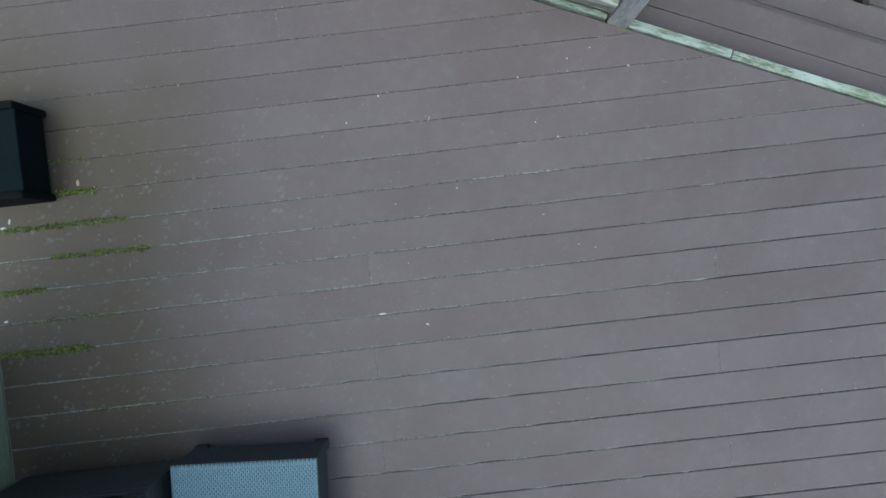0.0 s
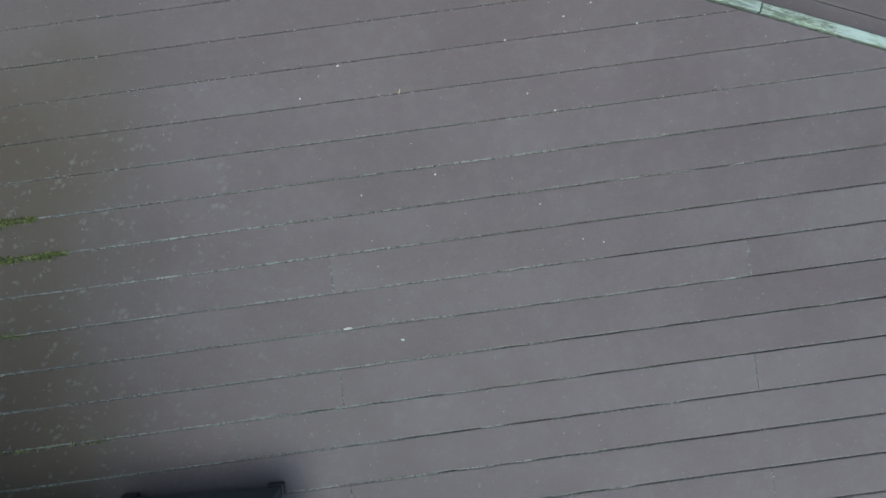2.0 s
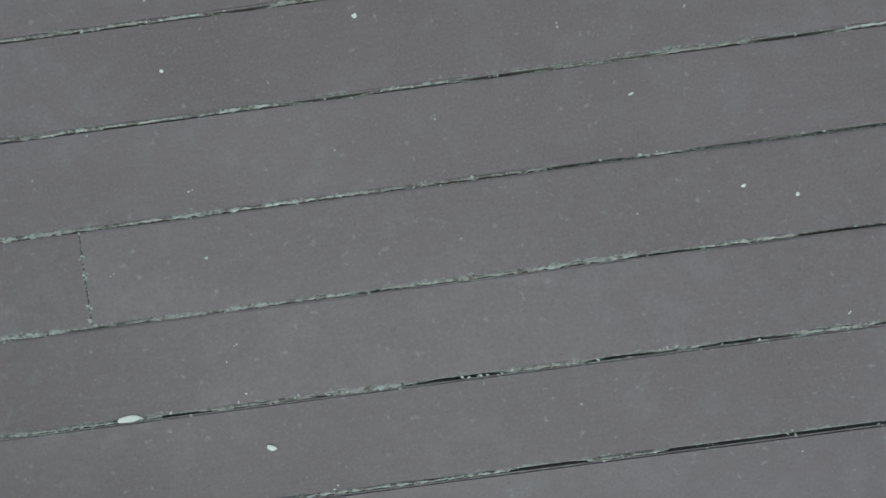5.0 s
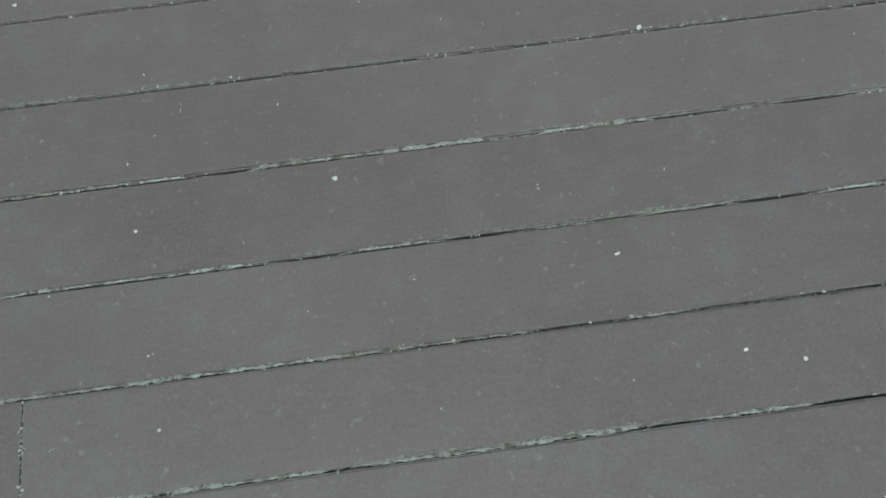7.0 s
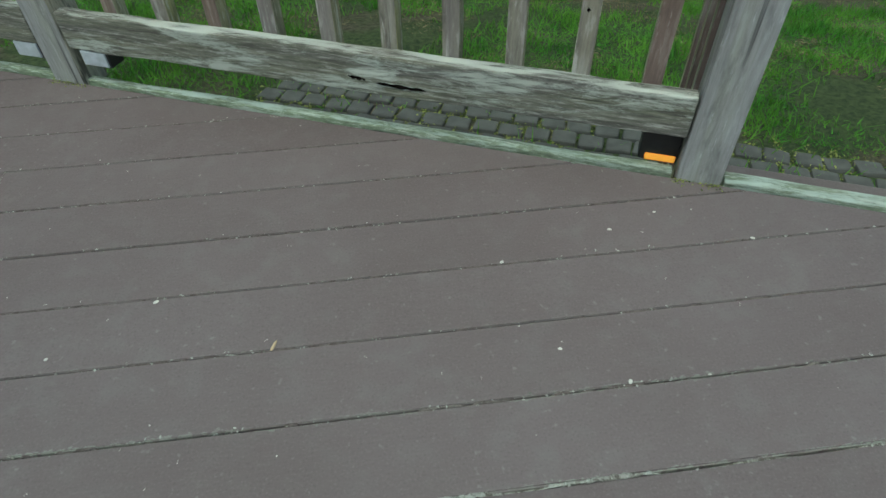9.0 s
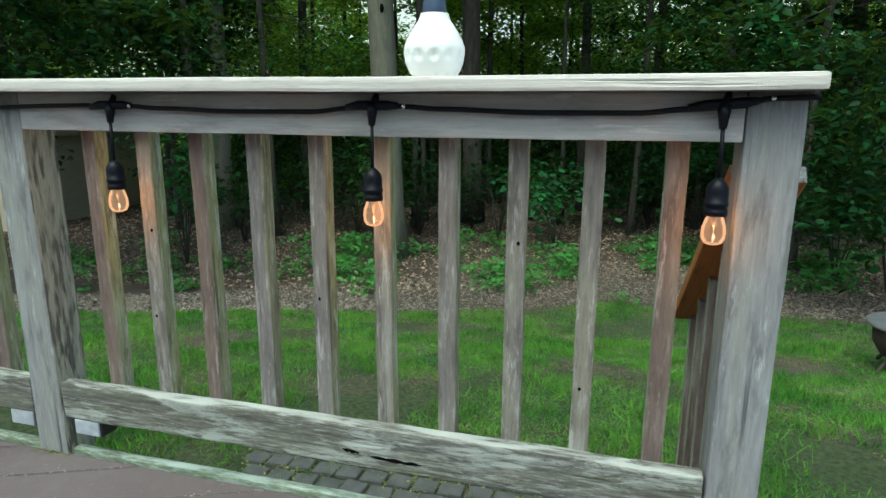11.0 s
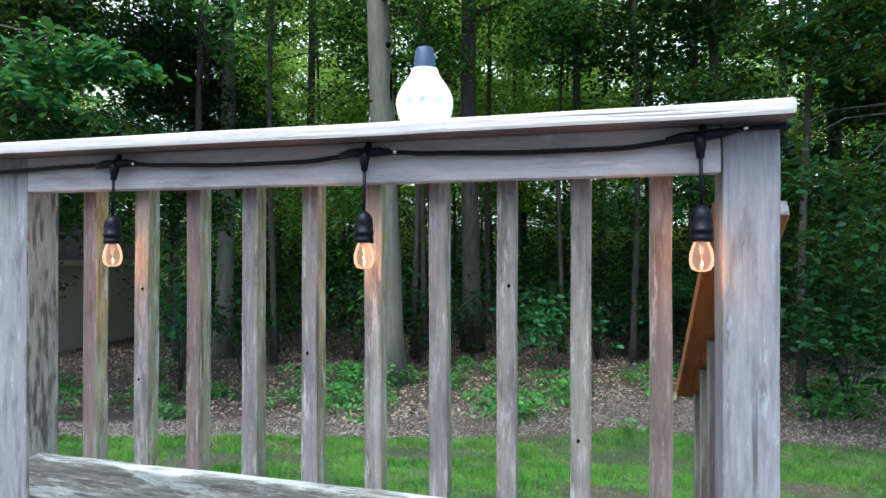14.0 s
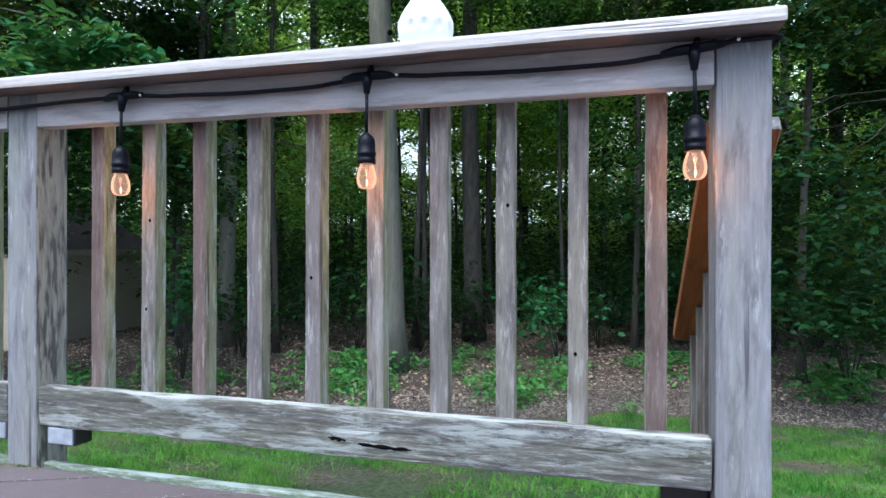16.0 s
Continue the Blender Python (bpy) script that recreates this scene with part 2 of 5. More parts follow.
def leafy(name, a, b, through_light, rough=0.45, patches=None):
    """Leaf with light shining through; colour varies from leaf to leaf."""
    k = Mat(name, rough)
    g = k.t.nodes.new("ShaderNodeNewGeometry")
    col = k.mix(g.outputs["Random Per Island"], a, b)
    if patches:
        col = k.mix(k.math("MULTIPLY", k.ramp(k.noise(g.outputs["Position"], 2.6, 8.0, 0.78), (0.42, 0.0), (0.58, 1.0)), 0.75), col, patches)
    k.color(col)
    k.b.inputs["Specular IOR Level"].default_value = 0.22
    tr = k.t.nodes.new("ShaderNodeBsdfTranslucent")
    k.link(k.mix(0.5, col, k.mix(0.6, col, (0.30, 0.42, 0.02))), tr.inputs["Color"])
    mx = k.n("ShaderNodeMixShader", Fac=through_light)
    k.link(k.b.outputs[0], mx.inputs[1])
    k.link(tr.outputs[0], mx.inputs[2])
    k.link(mx.outputs[0], k.t.nodes["Material Output"].inputs["Surface"])
    return k.m


M["leaf"] = leafy("green leaves", (0.016, 0.08, 0.016), (0.075, 0.23, 0.045), 0.45)
# much darker copy of the leaves: the wood's shade is in its colour
M["leaf_shaded"] = leafy("green leaves with shade in the colour", (0.005, 0.026, 0.008), (0.019, 0.068, 0.020), 0.22)
M["leaf_shaded"].node_tree.nodes["Principled BSDF"].inputs["Specular IOR Level"].default_value = 0.1
# far paler copy: sunlight on the farther trees is put into the leaf colour
M["leaf_sunlit"] = leafy("yellow green leaves brightened as in sun", (0.04, 0.13, 0.018), (0.48, 0.68, 0.12), 0.7)
M["leaf_near"] = leafy("fresh green beech leaves", (0.016, 0.10, 0.030), (0.06, 0.235, 0.075), 0.35)
M["weed"] = leafy("bright weed leaves", (0.03, 0.15, 0.035), (0.16, 0.40, 0.09), 0.4)
M["grass"] = leafy("grass blades", (0.006, 0.045, 0.006), (0.105, 0.33, 0.043), 0.35, 0.6, (0.19, 0.40, 0.055))
M["litter"] = leafy("dead brown leaves", (0.065, 0.047, 0.036), (0.50, 0.385, 0.28), 0.05, 0.8)
M["mulch"] = leafy("grey brown wood mulch", (0.07, 0.062, 0.052), (0.43, 0.385, 0.325), 0.0, 0.9)
M["thatch"] = leafy("dry grass thatch", (0.08, 0.07, 0.04), (0.30, 0.26, 0.15), 0.1, 0.8)
M["moss"] = leafy("green moss", (0.03, 0.05, 0.012), (0.36, 0.40, 0.13), 0.2, 0.8)


def crust_material():
    """Lumpy lichen and dirt filling the gaps between boards: brown, teal and whitish by patches."""
    k = Mat("lichen crust in the gaps", 0.95)
    g = k.t.nodes.new("ShaderNodeNewGeometry")
    a = k.noise(g.outputs["Position"], 3.2, 3.0)
    b = k.noise(g.outputs["Position"], 70.0, 5.0, 0.7)
    c = k.noise(g.outputs["Position"], 160.0, 4.0, 0.7)
    col = k.mix(k.ramp(b, (0.40, 0.0), (0.54, 1.0)), (0.095, 0.085, 0.074), k.mix(k.ramp(a, (0.42, 0.0), (0.55, 1.0)), (0.23, 0.222, 0.205), (0.33, 0.35, 0.325)))
    col = k.mix(k.ramp(c, (0.57, 0.0), (0.66, 0.7)), col, (0.46, 0.48, 0.44))
    # towards the railing the gaps hold brown dust instead
    sep = k.t.nodes.new("ShaderNodeSeparateXYZ")
    k.link(g.outputs["Position"], sep.inputs[0])
    across = k.math("SUBTRACT", k.math("MULTIPLY", sep.outputs["Y"], 0.918), k.math("MULTIPLY", sep.outputs["X"], 0.396))
    col = k.mix(k.ramp(k.math("ADD", across, k.math("MULTIPLY", a, 0.3)), (0.72, 0.0), (0.86, 1.0)), col, k.mix(k.ramp(b, (0.42, 0.0), (0.56, 1.0)), (0.075, 0.062, 0.058), (0.135, 0.114, 0.11)))
    k.color(col)
    k.bump(c, 0.8, 0.002)
    return k.m


M["crust"] = crust_material()
M["chip"] = leafy("pale flecks", (0.45, 0.44, 0.40), (0.7, 0.7, 0.66), 0.0, 0.7)


def ground_material():
    k = Mat("soil and lawn", 0.95)
    c = k.coord(shift=False)
    raw = k.t.nodes.new("ShaderNodeTexCoord")
    sep = k.t.nodes.new("ShaderNodeSeparateXYZ")
    k.link(raw.outputs["Object"], sep.inputs[0])
    wob = k.math("MULTIPLY", k.math("SUBTRACT", k.noise(c, 1.5, 3.0), 0.5), 0.5)
    # the lawn ends along a bed that bends near the middle, as in bed_edge()
    edge = k.math("MINIMUM", k.math("ADD", 7.72, k.math("MULTIPLY", sep.outputs["X"], 0.65)), k.math("SUBTRACT", 8.15, k.math("MULTIPLY", sep.outputs["X"], 0.1)))
    lawn = k.ramp(k.math("MULTIPLY", k.math("SUBTRACT", k.math("ADD", edge, wob), sep.outputs["Y"]), 6.0), (0.0, 0.0), (0.5, 1.0))
    fine = k.ramp(k.noise(c, 30.0, 8.0, 0.75), (0.36, 0.0), (0.64, 1.0))
    soil = k.mix(fine, (0.05, 0.037, 0.028), (0.15, 0.11, 0.085))
    turf = k.mix(fine, (0.024, 0.048, 0.013), (0.10, 0.14, 0.05))
    bare = k.ramp(k.noise(c, 1.3, 4.0), (0.50, 0.0), (0.60, 1.0))
    turf = k.mix(k.math("MULTIPLY", bare, 0.8), turf, k.mix(fine, (0.06, 0.048, 0.035), (0.19, 0.155, 0.115)))
    k.color(k.mix(lawn, soil, turf))
    k.bump(fine, 0.8, 0.03)
    return k.m


M["ground"] = ground_material()


def bark(name, light, dark, rugged):
    k = Mat(name, 0.9)
    a = k.noise(k.coord((9, 9, 1.6)), 2.0, 6.0, 0.7, 0.4)
    b = k.noise(k.coord(), 1.4, 4.0)
    col = k.mix(k.ramp(a, (0.35, 0.0), (0.65, 1.0)), dark, light)
    col = k.mix(k.math("MULTIPLY", k.ramp(b, (0.5, 0.0), (0.65, 1.0)), 0.6), col, tuple(v * 0.6 for v in light))
    k.color(col)
    k.bump(a, rugged, 0.02)
    return k.m


M["beech"] = bark("smooth grey beech bark", (0.185, 0.182, 0.142), (0.115, 0.113, 0.086), 0.2)
M["bark"] = bark("furrowed grey bark", (0.078, 0.070, 0.056), (0.026, 0.023, 0.019), 0.7)
M["paver"] = plain("grey concrete pavers", (0.08, 0.084, 0.08), 0.9, 0, 0.35, 12, 0.6)
M["black"] = plain("black rubber", (0.004, 0.005, 0.010), 0.45, 0, 0.2, 60, 0.1)
M["black"].node_tree.nodes["Principled BSDF"].inputs["Specular IOR Level"].default_value = 0.2
M["screw"] = plain("bright steel screw", (0.75, 0.75, 0.75), 0.25, 1.0, 0.05)
M["hollow"] = plain("black hollow of a crack", (0.006, 0.005, 0.005), 1.0, 0, 0.2)
M["hollow"].node_tree.nodes["Principled BSDF"].inputs["Specular IOR Level"].default_value = 0.0
M["darkgap"] = plain("dark joist wood", (0.05, 0.04, 0.035), 0.9, 0, 0.2)
M["tan"] = plain("tan vinyl siding", (0.50, 0.455, 0.345), 0.6, 0, 0.08, 4, 0.05)
M["shingle"] = plain("dark asphalt shingles", (0.022, 0.021, 0.021), 1.0, 0, 0.3, 40, 0.5)
M["shingle"].node_tree.nodes["Principled BSDF"].inputs["Specular IOR Level"].default_value = 0.0
M["rust"] = plain("rusty dark steel", (0.06, 0.045, 0.038), 0.7, 0.4, 0.4, 14, 0.4)
M["steel"] = plain("dull steel rim", (0.20, 0.21, 0.22), 0.5, 0.6, 0.2, 14, 0.2)
M["matt_black"] = plain("matt black plastic", (0.008, 0.009, 0.010), 0.9, 0, 0.3, 30, 0.2)
M["matt_black"].node_tree.nodes["Principled BSDF"].inputs["Specular IOR Level"].default_value = 0.12
M["solar"] = plain("black plastic lamp case", (0.02, 0.021, 0.024), 0.4, 0, 0.2, 40, 0.1)
# pale worn plastic, its bluish white also standing in for reflected sky
M["panel"] = plain("pale lamp face with sky reflection", (0.40, 0.44, 0.50), 0.45, 0, 0.25, 40, 0.05)
# one wicker: the top's pale blue holds reflected sky, the sides' slate their shade
M["wicker_top"] = plain("resin wicker with reflected sky in its blue", (0.20, 0.315, 0.385), 0.45, 0, 0.15, 90, 0.2)
M["wicker"] = plain("dark slate resin wicker", (0.042, 0.050, 0.053), 0.6, 0, 0.3, 90, 0.3)
M["teal"] = plain("dark teal plastic", (0.006, 0.012, 0.0135), 0.9, 0, 0.25, 12, 0.1)
M["teal"].node_tree.nodes["Principled BSDF"].inputs["Specular IOR Level"].default_value = 0.12
M["edgepaint"] = weathered("pale green painted board", "y", (0.33, 0.40, 0.30), (0.22, 0.27, 0.19), (0.25, 0.32, 0.20), 0.3, 0.6, (0.42, 0.48, 0.38))
M["siding"] = plain("pale green house siding", (0.20, 0.235, 0.19), 0.7, 0, 0.08, 6, 0.1)
M["navy"] = plain("slate blue plastic cap", (0.045, 0.07, 0.13), 0.45, 0, 0.15, 30, 0.1)


def glowing(name, col, strength, base=(0.8, 0.8, 0.8), rough=0.4):
    k = Mat(name, rough)
    k.color(base)
    k.b.inputs["Emission Color"].default_value = (*col, 1)
    k.b.inputs["Emission Strength"].default_value = strength
    return k.m


M["filament"] = glowing("glowing filament", (1.0, 0.62, 0.36), 1.1)
M["stem"] = plain("pale glass stem", (0.75, 0.60, 0.48), 0.2, 0, 0.05)
M["amber"] = glowing("lit orange lamp strip", (1.0, 0.36, 0.03), 1.15, (0.8, 0.35, 0.08))
# emission added to whiten the sky seen between the trees
M["sky_glow"] = glowing("pale hazy sky", (1.0, 0.97, 0.93), 1.7, (0.0, 0.0, 0.0), 1.0)
M["lantern"] = glowing("white lit ceramic", (0.95, 1.0, 0.97), 0.10, (0.88, 0.89, 0.88), 0.3)


def glass_material():
    """Thin amber glass, lit by the filament inside it."""
    k = Mat("clear amber bulb glass", 0.02)
    clear = k.n("ShaderNodeBsdfTransparent", Color=(1.0, 0.82, 0.70, 1))
    shine = k.n("ShaderNodeBsdfGlossy", Color=(1, 0.95, 0.9, 1), Roughness=0.05)
    lit = k.n("ShaderNodeEmission", Color=(1.0, 0.56, 0.35, 1), Strength=0.23)
    rim = k.n("ShaderNodeLayerWeight", Blend=0.25)
    a = k.n("ShaderNodeMixShader")
    k.link(rim.outputs["Fresnel"], a.inputs[0])
    k.link(clear.outputs[0], a.inputs[1])
    k.link(shine.outputs[0], a.inputs[2])
    b = k.t.nodes.new("ShaderNodeAddShader")
    k.link(a.outputs[0], b.inputs[0])
    k.link(lit.outputs[0], b.inputs[1])
    k.link(b.outputs[0], k.t.nodes["Material Output"].inputs["Surface"])
    return k.m


M["glass"] = glass_material()


# ---- building helpers ----
def part(name, bm, material, parent=None, label="", smooth=False, at=None):
    """One mesh object from a bmesh, under its thing if it has one."""
    me = bpy.data.meshes.new(name)
    bmesh.ops.recalc_face_normals(bm, faces=bm.faces)
    bm.to_mesh(me)
    bm.free()
    for m in material if isinstance(material, (list, tuple)) else (material,):
        me.materials.append(m)
    if smooth:
        me.shade_smooth()
    ob = new(name, me)
    ob.parent = parent
    if at is not None:
        ob.matrix_basis = at
    if label:
        ob["label"] = label
    return ob


def thing(name, label, category, at=None, group="", kind=""):
    ob = tagged(new(name), label, category, group, kind)
    ob.empty_display_size = 0.1
    if at is not None:
        ob.matrix_basis = at
    return ob


def mesh_from(name, verts, faces, material, parent=None, sizes=3):
    """A mesh object from arrays, quick for many small faces."""
    me = bpy.data.meshes.new(name)
    faces = np.asarray(faces, dtype=np.int32)
    me.vertices.add(len(verts))
    me.vertices.foreach_set("co", np.asarray(verts, dtype=np.float32).ravel())
    me.loops.add(faces.size)
    me.loops.foreach_set("vertex_index", faces.ravel())
    me.polygons.add(len(faces))
    me.polygons.foreach_set("loop_start", np.arange(0, faces.size, sizes, dtype=np.int32))
    me.update(calc_edges=True)
    me.validate()
    me.materials.append(material)
    ob = new(name, me)
    ob.parent = parent
    return ob


def block(x0, x1, y0, y1, z0, z1, bevel=0.003, cuts=0, axis=0, wobble=0.0, seed=0, sag=0.0):
    """A sawn board or box with eased edges; cuts and wobble make its long sides a little uneven, and sag lets it fall along x."""
    bm = bmesh.new()
    bmesh.ops.create_cube(bm, size=1)
    bmesh.ops.scale(bm, vec=(x1 - x0, y1 - y0, z1 - z0), verts=bm.verts)
    bmesh.ops.translate(bm, vec=((x0 + x1) / 2, (y0 + y1) / 2, (z0 + z1) / 2), verts=bm.verts)
    if bevel:
        bmesh.ops.bevel(bm, geom=bm.edges[:], offset=bevel, segments=2, affect="EDGES", profile=0.6)
    lo, hi = ((x0, x1), (y0, y1), (z0, z1))[axis]
    for i in range(cuts):
        co, no = [0, 0, 0], [0, 0, 0]
        co[axis], no[axis] = lo + (hi - lo) * (i + 1) / (cuts + 1), 1
        bmesh.ops.bisect_plane(bm, geom=bm.verts[:] + bm.edges[:] + bm.faces[:], plane_co=co, plane_no=no)
    if wobble:
        for v in bm.verts:
            p = v.co * 7 + Vector((seed * 3.1, seed * 1.7, seed))
            v.co += noise.noise_vector(p) * wobble
    for v in bm.verts:
        v.co.z -= sag * min(v.co.x, 0.0)
    return bm


def lathe(profile, steps=20, at=(0, 0, 0)):
    """A turned body from (radius, height) pairs, bottom to top."""
    bm = bmesh.new()
    rings = []
    for r, z in profile:
        rings.append([bm.verts.new((at[0] + r * math.cos(math.tau * i / steps), at[1] + r * math.sin(math.tau * i / steps), at[2] + z)) for i in range(steps)])
    for a, b in zip(rings, rings[1:]):
        for i in range(steps):
            bm.faces.new((a[i], a[(i + 1) % steps], b[(i + 1) % steps], b[i]))
    bm.faces.new(rings[0][::-1])
    bm.faces.new(rings[-1])
    return bm


def tube(points, radii, sides=8):
    """A round rod along points, with a radius at each."""
    bm = bmesh.new()
    rings = []
    pts = [Vector(p) for p in points]
    for i, p in enumerate(pts):
        d = (pts[min(i + 1, len(pts) - 1)] - pts[max(i - 1, 0)]).normalized()
        a = d.orthogonal().normalized() if abs(d.z) > 0.98 else d.cross(Vector((0, 0, 1))).normalized()
        b = d.cross(a)
        r = radii[i] if isinstance(radii, (list, tuple)) else radii
        rings.append([bm.verts.new(p + (a * math.cos(math.tau * k / sides) + b * math.sin(math.tau * k / sides)) * r) for k in range(sides)])
    for a, b in zip(rings, rings[1:]):
        for i in range(sides):
            bm.faces.new((a[i], a[(i + 1) % sides], b[(i + 1) % sides], b[i]))
    bm.faces.new(rings[0][::-1])
    bm.faces.new(rings[-1])
    return bm


def joined(*meshes):
    """Several bmeshes as one."""
    out = bmesh.new()
    for bm in meshes:
        me = bpy.data.meshes.new("joining")
        bm.to_mesh(me)
        bm.free()
        out.from_mesh(me)
        bpy.data.meshes.remove(me)
    return out


# ---- ground ----
DECK_TURN = radians(23.3)
CU, SU = math.cos(DECK_TURN), math.sin(DECK_TURN)


def ground_z(x, y):
    """Height of the lawn and of the wood's floor, below the deck at 0."""
    t = np.clip((np.asarray(y, dtype=float) - 3.0) / 4.6, 0, 1)
    z = -0.78 - 0.64 * t * t * (3 - 2 * t)
    far = np.clip((np.asarray(y, dtype=float) - 8.2) / 6.0, 0, 1)
    x = np.asarray(x, dtype=float)
    return z + 0.16 * far + 0.05 * np.sin(x * 0.9 + 1) * np.sin(y * 0.7) * np.clip((y - 4) / 2, 0, 1)


def spaced(lo, hi, near, coarse):
    """Grid lines, close together in the middle and wide apart far out."""
    mid = np.arange(-14, 22.01, near)
    return np.concatenate([np.arange(lo, -14, coarse), mid, np.arange(22 + coarse, hi + 1, coarse)])


xs, ys = spaced(-600, 600, 0.4, 30), spaced(-600, 600, 0.4, 30)
gx, gy = np.meshgrid(xs, ys)
gz = ground_z(gx, gy)
idx = np.arange(gx.size).reshape(gx.shape)
quads = np.stack([idx[:-1, :-1], idx[:-1, 1:], idx[1:, 1:], idx[1:, :-1]], -1).reshape(-1, 4)
ground = mesh_from("ground", np.stack([gx, gy, gz], -1).reshape(-1, 3), quads, M["ground"], sizes=4)
ground.data.shade_smooth()
tagged(ground, "sloping lawn giving way to a mulch bed and leaf-covered wood floor", "ground", kind="structure")


# ---- deck ----
PITCH = 0.143
LEFT_END, RIGHT_END, EDGE_Y = -1.76, 3.6, 1.552
deck = thing("floor", "brown composite deck boards with lichen and moss in the gaps", "deck", kind="structure")


def gap_v(k):
    """Where the gap below row k lies across the boards; the rows towards the railing sit a little closer."""
    return PITCH * np.interp(k, (-22, -2, 0, 4, 25), (-22.12, -2, 0, 3.93, 24.93))


JOINTS = {9: -0.322, 1: -0.033, 0: 1.52, -2: -0.050, -3: 1.492, -5: -0.065, -6: 1.499}


def clip(poly, a, b, c):
    """The part of a polygon where a u + b v <= c."""
    out = []
    for i, p in enumerate(poly):
        q = poly[(i + 1) % len(poly)]
        fp, fq = a * p[0] + b * p[1] - c, a * q[0] + b * q[1] - c
        if fp <= 0:
            out.append(p)
        if (fp < 0) != (fq < 0):
            s = fp / (fp - fq)
            out.append((p[0] + (q[0] - p[0]) * s, p[1] + (q[1] - p[1]) * s))
    return out


def plank(k, u0, u1):
    v0, v1 = gap_v(k), gap_v(k + 1)
    lo, hi = (0.0013 if k > 4 else 0.0022), (0.0013 if k > 3 else 0.0022)
    poly = [(u0, v0 + lo), (u1, v0 + lo), (u1, v1 - hi), (u0, v1 - hi)]
    poly = clip(poly, SU, CU, EDGE_Y - 0.005)
    if len(poly) < 3:
        return
    bm = bmesh.new()
    f = bm.faces.new([bm.verts.new((u, v - v0, 0)) for u, v in poly])
    up = bmesh.ops.extrude_face_region(bm, geom=[f])
    bmesh.ops.translate(bm, vec=(0, 0, -0.025), verts=[g for g in up["geom"] if isinstance(g, bmesh.types.BMVert)])
    bmesh.ops.bevel(bm, geom=[e for e in bm.edges if all(v.co.z > -0.001 for v in e.verts) and abs(e.verts[0].co.y - e.verts[1].co.y) < 0.001], offset=0.0016 if k > 4 else 0.0026, segments=2, affect="EDGES")
    lift = (random.random() - 0.5) * 0.0016
    part("plank", bm, M["deck"], deck, at=Matrix.Rotation(DECK_TURN, 4, "Z") @ Matrix.Translation((0, v0, lift)))


for k in range(-22, 26):
    cut = JOINTS.get(k)
    if cut is None:
        plank(k, LEFT_END, RIGHT_END)
    else:
        plank(k, LEFT_END, cut - 0.001)
        plank(k, cut + 0.001, RIGHT_END)

# dark framing under the boards, which the gaps show
poly = [(LEFT_END - 0.02, -22 * PITCH), (RIGHT_END, -22 * PITCH), (RIGHT_END, 40 * PITCH), (LEFT_END - 0.02, 40 * PITCH)]
poly = clip(poly, SU, CU, EDGE_Y)
bm = bmesh.new()
f = bm.faces.new([bm.verts.new((u * CU - v * SU, u * SU + v * CU, -0.03)) for u, v in poly])
up = bmesh.ops.extrude_face_region(bm, geom=[f])
bmesh.ops.translate(bm, vec=(0, 0, -0.2), verts=[g for g in up["geom"] if isinstance(g, bmesh.types.BMVert)])
part("framing", bm, M["darkgap"], deck)

# edge boards: along the railing, and along the end beside the armchairs
for name, x0, x1 in (("edge_board", -2.9, 0.575), ("edge_board", 0.68, 1.157), ("edge_board", 1.161, 3.4)):
    b = part(name, block(x0, x1, EDGE_Y + (0.010 if x0 < 0 else 0.004), EDGE_Y + (0.036 if x0 < 0 else 0.044), -0.19, 0.006, 0.004, 40, 0, 0.003, x0), M["trim"])
    tagged(b, "lichen-crusted pale green board along the deck edge", "trim", kind="structure")
b = part("edge_board", block(LEFT_END - 0.040, LEFT_END + 0.012, -2.3, 0.0, -0.19, 0.125, 0.004, 30, 1, 0.003, 5), M["edgepaint"], at=Matrix.Rotation(DECK_TURN, 4, "Z"))
tagged(b, "pale green painted skirting board along the house wall", "trim", kind="structure")

# ---- house wall beside the deck, and an unseen one added behind for shade ----
def house_wall(name, u0, u1, v0, v1):
    w = thing(name, "plain pale green lap-sided house wall, mostly unseen, shading the deck", "wall", kind="structure")
    wall = part("wall", block(u0, u1, v0, v1, -0.9, 2.9, 0.004), M["siding"], w, at=Matrix.Rotation(DECK_TURN, 4, "Z"))
    for i in range(24):
        z = 0.13 + i * 0.115
        if u1 - u0 > v1 - v0:
            b = block(u0 + 0.1, u1, v1 + 0.002, v1 + 0.014, z, z + 0.110, 0.003)
        else:
            b = block(u1 + 0.002, u1 + 0.014, v0 + 0.1, v1, z, z + 0.110, 0.003)
        part("siding_board", b, M["siding"], wall)


house_wall("wall_west", -1.98, -1.782, -2.3, 0.0)
# unseen wall, added to keep sky light off the armchair corner
house_wall("shade_wall_south", -1.765, -0.2, -2.3, -2.1)

# ---- railing ----
P0, P1 = 1.545, 1.634
POSTS = ((-2.655, -2.566), (-1.034, -0.942), (0.583, 0.673))
for i, (x0, x1) in enumerate(POSTS):
    post = part("railing_post", block(x0, x1, P0, P1, -0.02, 0.905 - 0.0055 * min(x0, 0), 0.005, 14, 2, 0.002, i + 2), (M["post"], M["figured"]))
    for f in post.data.polygons:
        f.material_index = 1 if f.normal.x > 0.7 else 0
    tagged(post, "weathered grey square wooden railing post", "post", group="railing posts")

BAL_X = (-0.819, -0.672, -0.528, -0.385, -0.24, -0.096, 0.044, 0.182, 0.324, 0.468)
RAIL_Y0, RAIL_Y1 = 1.545, 1.583


def side_faces(ob):
    """The sides that face along the railing carry the second material."""
    for f in ob.data.polygons:
        f.material_index = 1 if abs(f.normal.x) > 0.7 else 0


